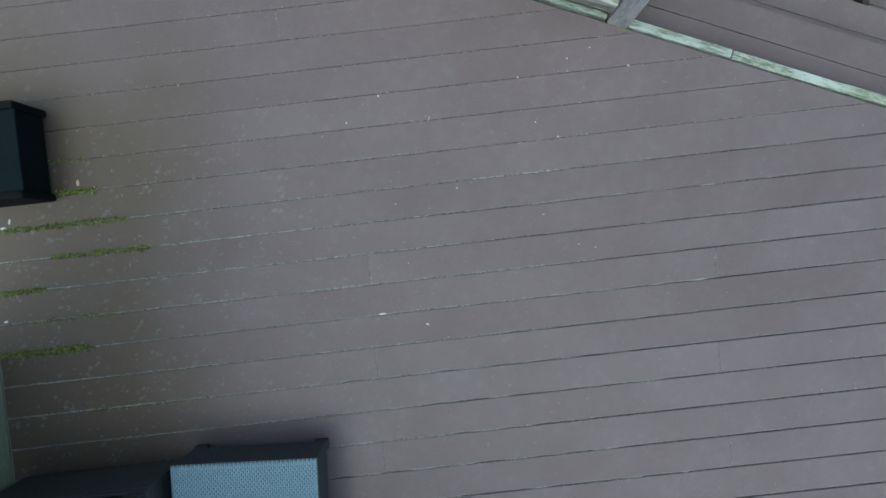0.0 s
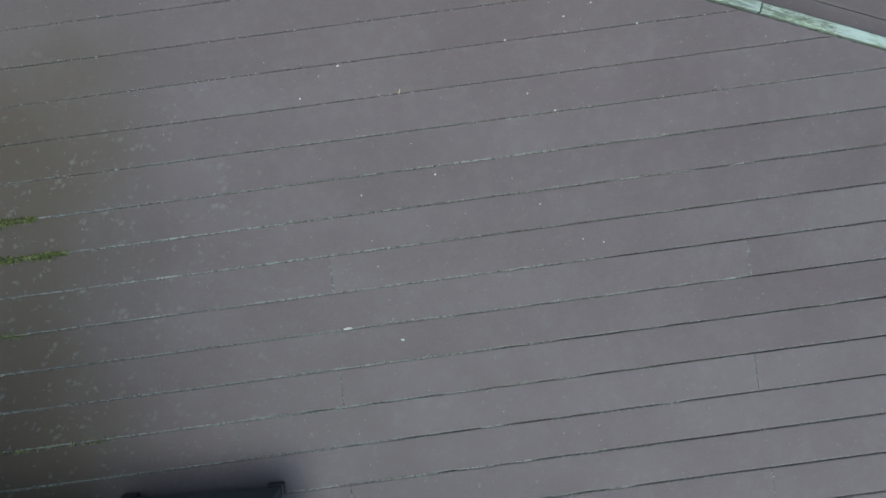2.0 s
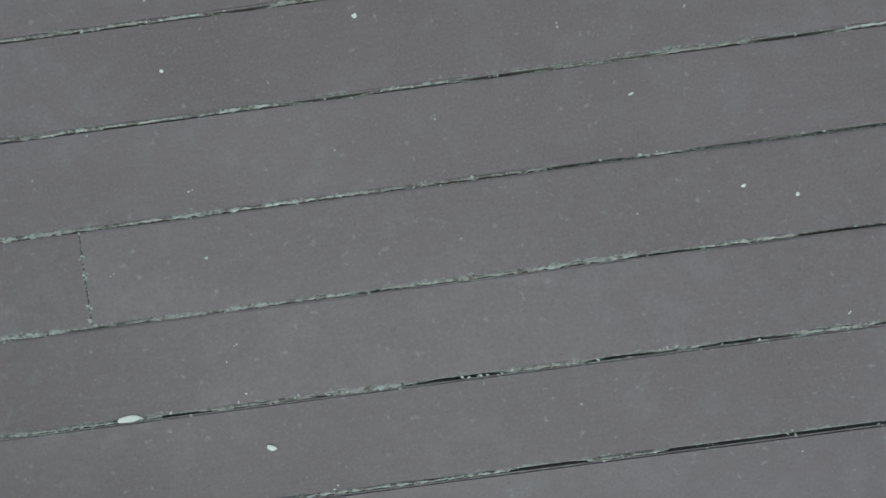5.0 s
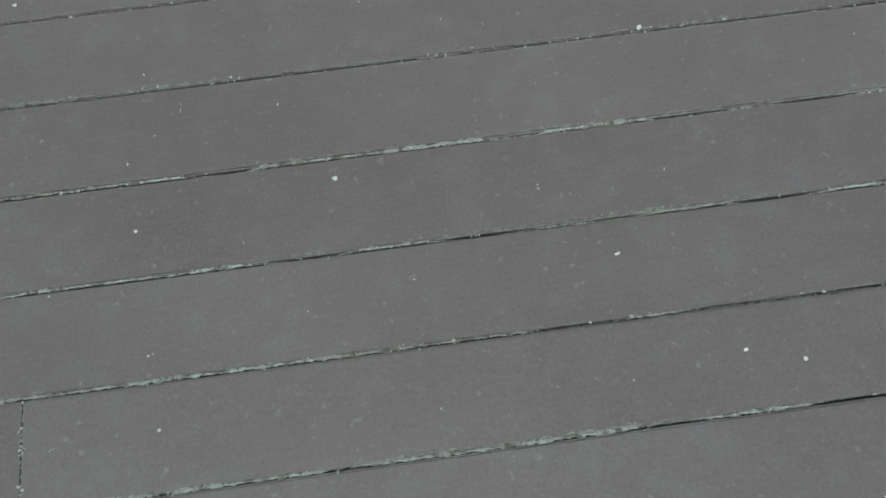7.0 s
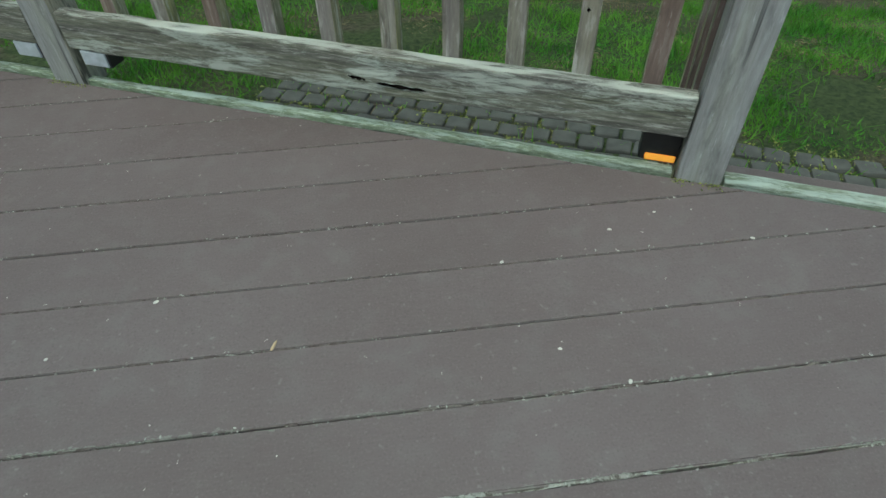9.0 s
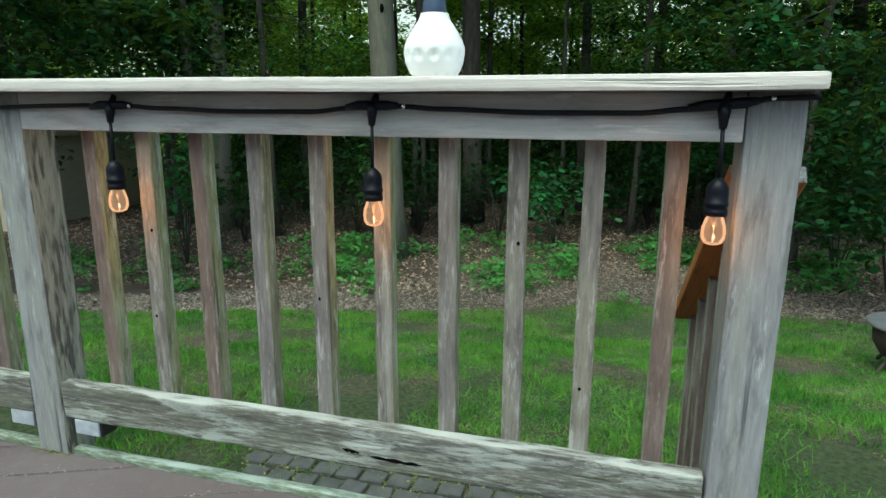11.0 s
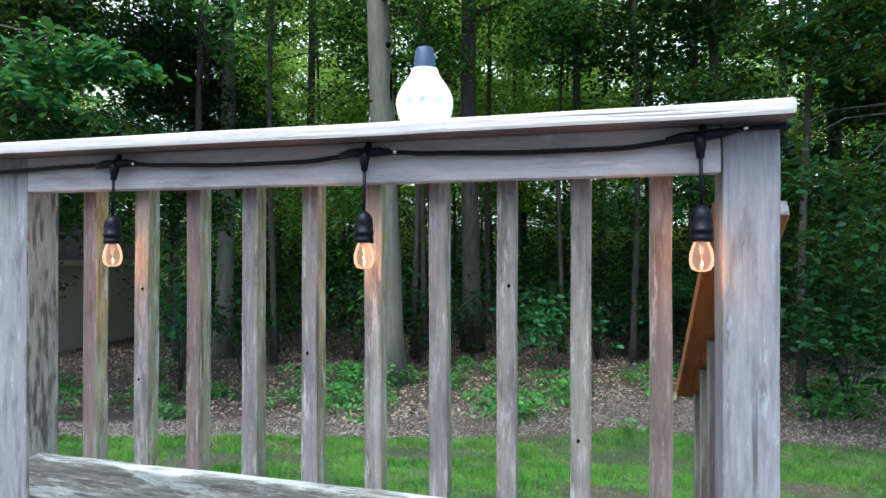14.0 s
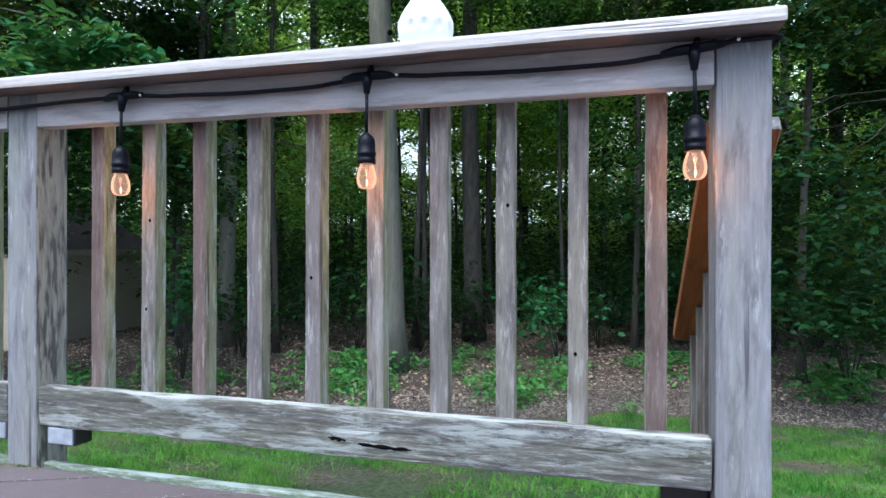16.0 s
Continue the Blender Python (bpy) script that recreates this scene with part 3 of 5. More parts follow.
def railing_bay(x0, x1, bal_x, seed):
    bay = thing("railing", "weathered grey wooden railing bay with square balusters", "railing", group="railing bays")
    part("top_rail", block(x0 + 0.001, x1 - 0.002, RAIL_Y0, RAIL_Y1, 0.823, 0.904, 0.003, 24, 0, 0.0015, seed, 0.0055), M["rail"], bay, "pinkish grey top rail")
    low_rail = part("bottom_rail", block(x0 + 0.002, x1 - 0.004, RAIL_Y0 + 0.003, RAIL_Y1 + 0.003, 0.102, 0.197, 0.005, 40, 0, 0.004, seed + 4), M["bottom"], bay, "lichen-crusted cracked bottom rail")
    balusters = []
    for i, x in enumerate(bal_x):
        b = block(-0.019, 0.019, -0.019, 0.019, 0.10, 0.903, 0.003, 10, 2, 0.0015, seed + i)
        lean = pose(x + 0.019, RAIL_Y1 + 0.022, 0, 0, random.uniform(-0.15, 0.15), random.uniform(-3, 3))
        ob = part("baluster", b, (M["baluster_brown" if i in (0, 2, 9) else "baluster"], M["baluster_side"]), bay, at=lean)
        side_faces(ob)
        balusters.append(ob)
    for i, (b, z) in enumerate(((1, 0.39), (1, 0.60), (4, 0.47), (7, 0.62), (8, 0.33))):
        x = bal_x[b] + 0.019 + (0.006 if i % 2 else -0.004)
        k = part("knot", lathe([(0.0005, -0.5), (0.5, -0.1), (0.5, 0.1), (0.0005, 0.5)], 10), M["hollow"], balusters[b], "dark knot in the wood", at=balusters[b].matrix_basis.inverted() @ Matrix.Translation((x, RAIL_Y1 + 0.0028, z)) @ Matrix.Diagonal((0.007, 0.004, 0.010, 1)))
    return bay


railing_bay(POSTS[1][1], POSTS[2][0], BAL_X, 1)
railing_bay(POSTS[0][1], POSTS[1][0], [-1.18 - 0.143 * i for i in range(10)], 3)
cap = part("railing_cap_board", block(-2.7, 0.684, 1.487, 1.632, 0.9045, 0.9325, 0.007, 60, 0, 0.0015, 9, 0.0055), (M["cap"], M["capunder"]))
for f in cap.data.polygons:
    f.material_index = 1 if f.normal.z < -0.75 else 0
tagged(cap, "bleached flat wooden cap board on the railing", "handrail")

# dark cracks in the bottom rail
for x, z, w in ((-0.145, 0.139, 0.045), (-0.045, 0.131, 0.125)):
    n = 14
    pts = [(x + w * (i / n - 0.5), RAIL_Y0 + 0.0035, z + 0.0007 * math.sin(i * 1.3 + x * 40) - 0.004 * i / n + random.uniform(-0.0007, 0.0007)) for i in range(n + 1)]
    rad = [0.0006 + 0.0048 * math.sin(math.pi * i / n) ** 0.5 * (0.55 + 0.45 * math.sin(i * 0.7 + x * 9) ** 2) for i in range(n + 1)]
    part("crack", tube(pts, rad, 6), M["hollow"], bpy.data.objects["bottom_rail"], "black weathered crack")

# ---- stairs ----
RISE, RUN = 0.19, 0.263
stairs = thing("stairs", "brown composite stair treads going down to the pavers", "stairs", kind="structure")
for i in range(3):
    y = 1.62 + RUN * i
    z = -RISE * (i + 1)
    for j in range(2):
        t = block(0.70, 3.2, 0, 0.1425, z - 0.025, z, 0.0025, 0)
        part("tread_board", t, M["deck"], stairs, at=Matrix.Translation((0, y + 0.1465 * j, 0)))
    part("riser", block(0.72, 3.18, y + 0.250, y + 0.262, z - RISE - 0.01, z - 0.027, 0.001), M["darkgap"], stairs)
for x in (0.70, 1.9, 3.16):
    bm = bmesh.new()
    pts = [(EDGE_Y + 0.05, -0.22), (EDGE_Y + 0.05, -0.5), (2.3, -0.81), (2.55, -0.81), (2.55, -0.6)]
    f = bm.faces.new([bm.verts.new((x, y, z)) for y, z in pts])
    up = bmesh.ops.extrude_face_region(bm, geom=[f])
    bmesh.ops.translate(bm, vec=(0.038, 0, 0), verts=[g for g in up["geom"] if isinstance(g, bmesh.types.BMVert)])
    part("stringer", bm, M["darkgap"], stairs)

srail = thing("stair_railing", "sloping stair handrail of orange stained wood over grey balusters", "railing")
SLOPE = -0.72
HR_Y0, HR_Y1, HR_Z = 1.637, 2.31, 0.78
bm = block(0.580, 0.706, 0, (HR_Y1 - HR_Y0) * math.sqrt(1 + SLOPE ** 2), -0.034, 0, 0.004, 16, 1, 0.001, 3)
tilt = Matrix.Translation((0, HR_Y0, HR_Z)) @ Matrix.Rotation(math.atan(SLOPE), 4, "X")
for f in bm.faces:
    f.material_index = 1 if f.normal.z > 0.3 or abs(f.normal.y) > 0.5 or f.normal.x > 0.5 else 0
part("handrail", bm, (M["cedar"], M["stairwood"]), srail, "handrail with an orange underside and bleached top", at=tilt)
for i in range(5):
    y = 1.73 + 0.13 * i
    zt = HR_Z + SLOPE * (y - HR_Y0) - 0.05
    side_faces(part("baluster", block(0.622, 0.660, y - 0.019, y + 0.019, zt - 0.98, zt, 0.003, 8, 2, 0.0015, i), (M["baluster_brown"], M["baluster_side"]), srail))
part("bottom_rail", block(0.625, 0.663, 0, 0.95, -0.09, 0, 0.003), M["stairwood"], srail, at=Matrix.Translation((0, 1.655, -0.06)) @ Matrix.Rotation(math.atan(SLOPE), 4, "X"))

# ---- woods ----
CAM0, FWD, RGT = np.array((0.376, 0.43)), np.array((-0.264, 0.9645)), np.array((0.9645, 0.264))


DENSE = 4.3


def spot(side, depth):
    """A place in plan: metres to the side per metre of depth, seen from the middle of the deck."""
    return CAM0 + depth * (FWD + side * RGT)


def leaves(centres, spread, count, size, seed, droop=0.25, flat=0.7, blunt=False, slim=1.0):
    """Arrays of diamond leaves, folded along the midrib, in loose layered sprays round centres."""
    r = np.random.default_rng(seed)
    c = np.repeat(np.asarray(centres, dtype=float), count, axis=0)
    n = len(c)
    tilt = np.repeat(r.normal(0, 0.28, (len(centres), 2)), count, axis=0)
    off = r.normal(0, 1, (n, 3)) * np.asarray(spread)
    off[:, 2] += off[:, 0] * tilt[:, 0] + off[:, 1] * tilt[:, 1] - droop * np.hypot(off[:, 0], off[:, 1]) ** 1.5
    p = c + off
    s = size * r.uniform(0.6, 1.25, n)
    a = r.uniform(0, math.tau, n)
    d = np.stack([np.cos(a), np.sin(a), r.normal(-0.25, 0.35, n)], -1)
    d /= np.linalg.norm(d, axis=1)[:, None]
    up = np.stack([r.normal(0, 1 - flat, n), r.normal(0, 1 - flat, n), np.ones(n)], -1)
    w = np.cross(d, up)
    w /= np.linalg.norm(w, axis=1)[:, None]
    nrm = np.cross(w, d)
    L, W = s[:, None], (s * slim * r.uniform(0.24, 0.34, n))[:, None]
    rise = nrm * L * 0.07
    lo_, hi_ = p + d * L * 0.30 + rise, p + d * L * 0.66 + rise
    v = np.stack([p, lo_ + w * W, hi_ + w * W * 0.72, p + d * L - rise, hi_ - w * W * 0.72, lo_ - w * W, (lo_ + hi_) / 2 - 1.2 * rise], 1).reshape(-1, 3)
    b = np.arange(n)[:, None] * 7
    if not blunt:
        v = np.stack([p, (lo_ + hi_) / 2 + w * W, p + d * L, (lo_ + hi_) / 2 - w * W], 1).reshape(-1, 3)
        b = np.arange(n)[:, None] * 4
        f = np.concatenate([b + (0, 1, 2), b + (0, 2, 3)], 1).reshape(-1, 3)
        return v, f
    f = np.concatenate([b + (0, 1, 6), b + (1, 2, 6), b + (2, 3, 6), b + (3, 4, 6), b + (4, 5, 6), b + (5, 0, 6)], 1).reshape(-1, 3)
    return v, f


def trunk_mesh(x, y, height, radius, lean, seed, limbs, limb_z, limb_len, fork=0.0):
    r = random.Random(seed)
    z0 = float(ground_z(x, y)) - 0.1
    pts, rad = [], []
    steps = 16
    for i in range(steps + 1):
        t = i / steps
        flare = 1 + 0.4 * math.exp(-t * height / 0.25)
        pts.append((x + lean[0] * t * height + 0.05 * math.sin(t * 7 + seed), y + lean[1] * t * height + 0.05 * math.cos(t * 5 + seed), z0 + t * height))
        rad.append(radius * flare * (1 - 0.6 * t))
    out = [tube(pts, rad, 12)]
    ends = []
    for i in range(limbs):
        h = limb_z + (height - limb_z) * (i + r.random()) / limbs
        t = h / height
        base = Vector((x + lean[0] * h, y + lean[1] * h, z0 + h))
        a = r.uniform(0, math.tau)
        ln = limb_len * r.uniform(0.6, 1.2) * (1 - 0.5 * t)
        way = Vector((math.cos(a), math.sin(a), r.uniform(0.15, 0.6)))
        p = [base + way * ln * s + Vector((0, 0, -0.12 * ln * s * s)) for s in (0, 0.3, 0.65, 1)]
        r0 = max(0.012, radius * (1 - 0.6 * t) * 0.42)
        out.append(tube(p, [r0, r0 * 0.75, r0 * 0.5, r0 * 0.2], 6))
        ends += [p[1], p[2], p[3], (p[2] + p[3]) / 2]
    return joined(*out), ends


def tree(side, depth, dia, height, material, seed, lean=(0, 0), limbs=8, limb_z=4.0, limb_len=2.5, leaf="leaf", n=60, size=0.10, spread=(0.34, 0.34, 0.11), extra=0, low=None, sprays=(), label="", group="woodland trees"):
    """A woodland tree: tapered trunk with limbs, and a crown of leaf sprays round their ends."""
    x, y = spot(side, depth)
    t = thing("tree", label or "tall woodland tree with a grey-brown trunk and green leaves", "tree", group=group)
    bm, ends = trunk_mesh(x, y, height, dia / 2, lean, seed, limbs, limb_z, limb_len)
    for sx, up, sd in sprays:
        q = spot(sx, sd)
        e = Vector((q[0], q[1], 0.91 + up * sd - 0.03))
        b0 = Vector((x, y, e.z * 0.6 + 1.6))
        bm = joined(bm, tube([b0, b0.lerp(e, 0.3) + Vector((0.1, 0, 0.22)), b0.lerp(e, 0.6) + Vector((-0.08, 0.1, 0.3)), b0.lerp(e, 0.85) + Vector((0.05, 0, 0.12)), e], [0.016, 0.012, 0.008, 0.005, 0.003], 5))
    part("trunk", bm, M[material], t, smooth=True)
    r = np.random.default_rng(seed + 100)
    c = [tuple(e) for e in ends]
    if extra:
        lo, hi, rad = low
        a, q = r.uniform(0, math.tau, extra), rad * np.sqrt(r.uniform(0.03, 1, extra))
        c += [(x + q[i] * math.cos(a[i]), y + q[i] * math.sin(a[i]), z) for i, z in enumerate(r.uniform(lo, hi, extra))]
    for sx, up, sd in sprays:
        q = spot(sx, sd)
        c.append((q[0], q[1], 0.91 + up * sd))
        c.append((q[0] + 0.1, q[1] + 0.25, 0.91 + up * sd - 0.08))
    v, f = leaves(c, spread, int(n * DENSE), size * 1.12, seed, 0.25, 0.42, depth < 9.6)
    if depth < 10.6 and abs(side) > 0.36:
        # unseen upper crown, added high over the wood's edge to shade it
        m = 34
        a, q = r.uniform(0, math.tau, m), 3.4 * np.sqrt(r.uniform(0, 1, m))
        ox, oy = x + q * np.cos(a), y + q * np.sin(a)
        away = (ox - CAM0[0]) * FWD[0] + (oy - CAM0[1]) * FWD[1]
        keep = away > 7.6
        high = np.stack([ox, oy, np.maximum(4.6, 1.7 + 0.46 * away) + r.uniform(0.2, 3.2, m)], -1)[keep]
        v2, f2 = leaves(high, (0.6, 0.6, 0.2), 46, 0.24, seed + 7)
        v, f = np.concatenate([v, v2]), np.concatenate([f, f2 + len(v)])
    mesh_from("crown", v, f, M[leaf], t)
    return t


# side (metres per metre of depth), depth, trunk diameter, height, bark, lean, first limb, leaf kind, sprays added low
S = lambda px: (px - 784) / 1078
tree(S(684), 9.65, 0.46, 15, "beech", 1, (-0.018, 0), 10, 6.0, 3.5, "leaf", 34, 0.11, extra=16, low=(4.2, 7.5, 3.0), label="large smooth grey beech tree at the edge of the wood")
beech = bpy.data.objects["trunk"]


def knot(px, py, w, h, out=0.0, rim=True):
    """A dark knot hole with a swollen rim on the beech trunk."""
    q = spot(S(px), 9.65 - 0.195 + out)
    z = 0.909 + (441 - py) / 1081 * 9.5
    bm = lathe([(0.001, -0.5), (0.35, -0.36), (0.5, 0.0), (0.35, 0.36), (0.001, 0.5)], 12)
    k = part("knot_hole", bm, M["hollow"], beech, "dark knot hole", smooth=True, at=Matrix.Translation((q[0], q[1], z)) @ Matrix.Diagonal((w, 0.03, h, 1)))
    if rim:
        bm = tube([(w * 0.62 * math.cos(a), 0.0, h * 0.62 * math.sin(a)) for a in np.linspace(-0.4, 5.4, 14)], [0.004 + 0.008 * math.sin(i / 13 * math.pi) for i in range(14)], 6)
        part("knot_rim", bm, M["beech"], beech, smooth=True, at=Matrix.Translation((q[0], q[1] - 0.004, z)))


knot(676, 278, 0.13, 0.16)
knot(686, 100, 0.09, 0.10, 0.01)
knot(673, 235, 0.018, 0.5, 0.002, False)
knot(655, 199, 0.06, 0.035, 0.02, False)
knot(691, 172, 0.05, 0.5, 0.04, False)
tree(S(832), 12.5, 0.40, 16, "bark", 2, (0.0, 0), 10, 6.0, 3.0, "leaf", 40, 0.11, extra=18, low=(4.6, 8.5, 3.2))
tree(S(866), 14.5, 0.15, 11, "bark", 3, (-0.01, 0), 8, 3.5, 2.0, "leaf_sunlit", 34, 0.10)
tree(S(547), 13.5, 0.22, 14, "bark", 4, (-0.004, 0), 9, 4.5, 2.6, "leaf_sunlit", 44, 0.10, extra=14, low=(0.6, 4.5, 2.0))
tree(S(396), 11.5, 0.34, 13, "beech", 5, (0.0, 0), 9, 5.0, 2.5, "leaf", 60, 0.10)
tree(S(295), 13.0, 0.13, 10, "bark", 6, (0.01, 0), 8, 3.0, 2.2, "leaf_shaded", 60, 0.10, extra=18, low=(1.6, 5.5, 1.4))
tree(S(1020), 13.5, 0.22, 15, "bark", 7, (0.0, 0), 9, 5.0, 2.6, "leaf_sunlit", 40, 0.10)
tree(S(990), 12.0, 0.10, 9, "bark", 8, (0.005, 0), 7, 4.0, 1.6, "leaf", 45, 0.09)
tree(S(1150), 14.5, 0.24, 15, "bark", 9, (0.0, 0), 9, 4.5, 2.8, "leaf_sunlit", 50, 0.10, extra=14, low=(1, 5, 2.4))
tree(S(1066), 19.0, 0.22, 15, "bark", 10, (0.0, 0), 9, 4.0, 3.0, "leaf_sunlit", 60, 0.12, extra=12, low=(1, 6, 2.5))
tree(S(468), 17.0, 0.15, 12, "bark", 11, (0.005, 0), 8, 3.5, 2.4, "leaf_sunlit", 60, 0.11, extra=10, low=(1, 6, 2.3))
tree(S(487), 18.5, 0.22, 14, "bark", 12, (0.0, 0), 8, 4.0, 2.8, "leaf_sunlit", 60, 0.12, extra=10, low=(1, 6, 2.5))
tree(S(915), 16.0, 0.13, 11, "bark", 13, (-0.006, 0), 8, 3.0, 2.2, "leaf_sunlit", 55, 0.11, extra=12, low=(0.5, 6, 2.2))
tree(S(1266), 10.5, 0.20, 12, "bark", 14, (0.0, 0), 9, 3.5, 2.6, "leaf_shaded", 70, 0.10, extra=18, low=(0.2, 3.6, 1.6))
tree(S(1478), 12.5, 0.30, 15, "bark", 15, (0.0, 0), 9, 4.0, 3.0, "leaf_shaded", 70, 0.11, extra=14, low=(0, 5.5, 2.2))
tree(S(1640), 10.5, 0.26, 13, "bark", 16, (0.0, 0), 9, 3.0, 2.8, "leaf_shaded", 70, 0.11, extra=30, low=(-0.6, 5, 2.3))
tree(S(30), 9.5, 0.16, 11, "bark", 17, (0.0, 0), 9, 2.5, 2.6, "leaf_shaded", 70, 0.105, extra=34, low=(1.7, 5.0, 2.0))
tree(S(-260), 7.2, 0.22, 12, "bark", 18, (0.0, 0), 9, 3.5, 2.6, "leaf_shaded", 45, 0.105, (0.34, 0.34, 0.09), extra=26, low=(0.4, 4.6, 2.2),
     sprays=[(S(a), (441 - b) / 1078, d) for a, b, d in ((20, 250, 6.4), (90, 290, 6.6), (220, 270, 7.5), (310, 280, 7.8), (20, 370, 6.6), (330, 390, 8.0), (250, 400, 8.0), (120, 400, 7.6))])
tree(S(352), 10.8, 0.14, 12, "bark", 27, (0.01, 0), 3, 9.0, 2.0, "leaf_near", 7, 0.09, (0.09, 0.09, 0.13),
     sprays=[(S(a), (441 - b) / 1078, d) for a, b, d in ((374, 15, 6.4), (380, 55, 6.4), (362, 5, 6.6))])
tree(S(1750), 8.5, 0.2, 11, "bark", 28, (0.0, 0), 8, 3.5, 2.4, "leaf_shaded", 45, 0.11, (0.36, 0.36, 0.10), extra=20, low=(0.4, 4.6, 2.0),
     sprays=[(S(a), (441 - b) / 1078, d) for a, b, d in ((1300, 290, 7.6), (1330, 310, 7.4), (1490, 330, 7.0), (1450, 120, 8.0), (1380, 60, 8.2), (1450, 50, 8.4), (1520, 110, 8.2), (1555, 40, 8.4), (1500, 10, 8.4), (1530, 420, 6.6), (1520, 520, 6.6), (1480, 600, 6.8), (1550, 620, 6.6), (1240, 360, 8.6), (1180, 300, 9.0))])
tree(S(-330), 7.0, 0.10, 9, "bark", 30, (0.01, 0), 2, 7.5, 1.2, "leaf_near", 24, 0.115, (0.17, 0.17, 0.05),
     sprays=[(S(a), (441 - b) / 1078, d) for a, b, d in ((20, 150, 6.2), (70, 135, 6.1), (130, 115, 6.1), (190, 125, 6.2), (40, 185, 6.0))])
tree(S(1420), 8.8, 0.12, 10, "bark", 29, (0.01, 0), 2, 8.0, 1.2, "leaf_near", 9, 0.10, (0.12, 0.12, 0.08),
     sprays=[(S(a), (441 - b) / 1078, d) for a, b, d in ((1310, 290, 7.3), (1335, 325, 7.2))])
tree(S(338), 12.0, 0.18, 12, "bark", 19, (0.0, 0), 9, 3.0, 2.6, "leaf_shaded", 70, 0.10, extra=24, low=(1.9, 5.6, 1.15))
tree(S(1385), 16.5, 0.28, 15, "bark", 20, (0.0, 0), 9, 4.0, 3.0, "leaf", 60, 0.11, extra=22, low=(0, 6.5, 2.8))
tree(S(620), 19.5, 0.14, 13, "bark", 21, (0.0, 0), 8, 4.0, 2.6, "leaf_sunlit", 60, 0.12, extra=10, low=(1, 7, 2.5))
tree(S(742), 21.0, 0.16, 13, "bark", 22, (0.004, 0), 8, 4.0, 2.6, "leaf_sunlit", 60, 0.12, extra=10, low=(1, 7, 2.5))
tree(S(360), 17.0, 0.2, 14, "bark", 23, (0.0, 0), 8, 4.0, 2.8, "leaf", 60, 0.12, extra=24, low=(0, 6, 2.8))
tree(S(1220), 18.5, 0.2, 14, "bark", 24, (0.0, 0), 8, 4.0, 2.8, "leaf", 60, 0.12, extra=20, low=(0, 6, 2.6))
tree(S(60), 16.0, 0.24, 14, "bark", 25, (0.0, 0), 8, 4.0, 2.8, "leaf", 60, 0.12, extra=26, low=(0, 6.5, 3.0))
tree(S(1560), 18.0, 0.24, 15, "bark", 26, (0.0, 0), 8, 4.0, 2.8, "leaf", 60, 0.12, extra=24, low=(0, 7, 3.0))
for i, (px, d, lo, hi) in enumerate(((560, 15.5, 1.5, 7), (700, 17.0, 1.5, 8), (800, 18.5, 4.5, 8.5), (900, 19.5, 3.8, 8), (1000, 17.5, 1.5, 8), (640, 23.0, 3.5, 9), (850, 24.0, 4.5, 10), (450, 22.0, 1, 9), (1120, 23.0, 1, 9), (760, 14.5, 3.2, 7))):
    tree(S(px), d, 0.11, 11, "bark", 80 + i, (0.004 * (i % 3 - 1), 0), 8, 3.0, 2.4, "leaf_sunlit", 30, 0.12, (0.34, 0.34, 0.10), extra=26, low=(lo, hi, 2.6), label="slender young woodland tree with green leaves brightened as in sun")
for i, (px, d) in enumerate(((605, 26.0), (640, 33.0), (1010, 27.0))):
    tree(S(px), d, 0.16, 14, "bark", 95 + i, (0.003, 0), 8, 3.0, 2.8, "leaf_sunlit", 36, 0.16, (0.42, 0.42, 0.13), extra=34, low=(0, 9, 2.6), label="slender young woodland tree with green leaves brightened as in sun")
# limbs that hang across the middle of the wood, shade in most leaf colours
HANGING = (
    (1120, 10.8, 31, 50, ((1000, 30), (1045, 60), (1090, 35), (1130, 70), (1165, 30), (1215, 60), (1020, 110), (1085, 125), (1140, 120), (1195, 115), (960, 60), (1075, 80), (1100, 5))),
    (1230, 11.4, 32, 26, ((1180, 235), (1235, 200), (1050, 305), (1120, 290), (1010, 385), (1085, 400), (1150, 385), (1230, 330), (1290, 150), (1420, 30), (1440, 60), (1500, 30))),
    (480, 11.0, 33, 20, ((430, 120), (470, 55), (625, 140), (440, 330), (540, 350), (605, 320), (625, 385), (480, 400), (560, 15))),
    (750, 12.6, 34, 26, ((725, 120), (745, 50), (765, 130), (730, 200), (780, 20), (710, 20), (850, 20), (795, 90), (600, 60), (640, 20), (610, 110))),
    (735, 11.8, 36, 20, ((738, 60), (748, 110), (600, 30), (615, 90), (632, 130), (768, 30), (760, 85), (590, 70), (640, 25), (725, 25))),
    (315, 11.6, 35, 34, ((300, 30), (250, 70), (200, 25), (120, 50), (60, 75), (290, 205), (335, 160), (240, 215), (180, 330), (280, 345), (340, 300), (90, 220), (20, 30), (345, 230), (310, 110), (350, 350), (260, 280), (230, 140), (330, 60), (215, 100), (270, 20), (300, 70), (345, 110), (250, 120), (150, 260), (200, 210), (120, 300), (220, 300))))
for px, d, seed, many, hung in HANGING:
    tree(S(px), d, 0.12, 12, "bark", seed, (0.004, 0), 5, 6.5, 2.0, "leaf" if seed in (33, 36) else "leaf_shaded", many, 0.105, (0.36, 0.36, 0.13),
         sprays=[(S(a), (441 - b) / 1078, d - 0.6 + 0.35 * ((i * 7) % 5)) for i, (a, b) in enumerate(hung)], label="young tree with layered leaf sprays, mostly coloured as in shade")
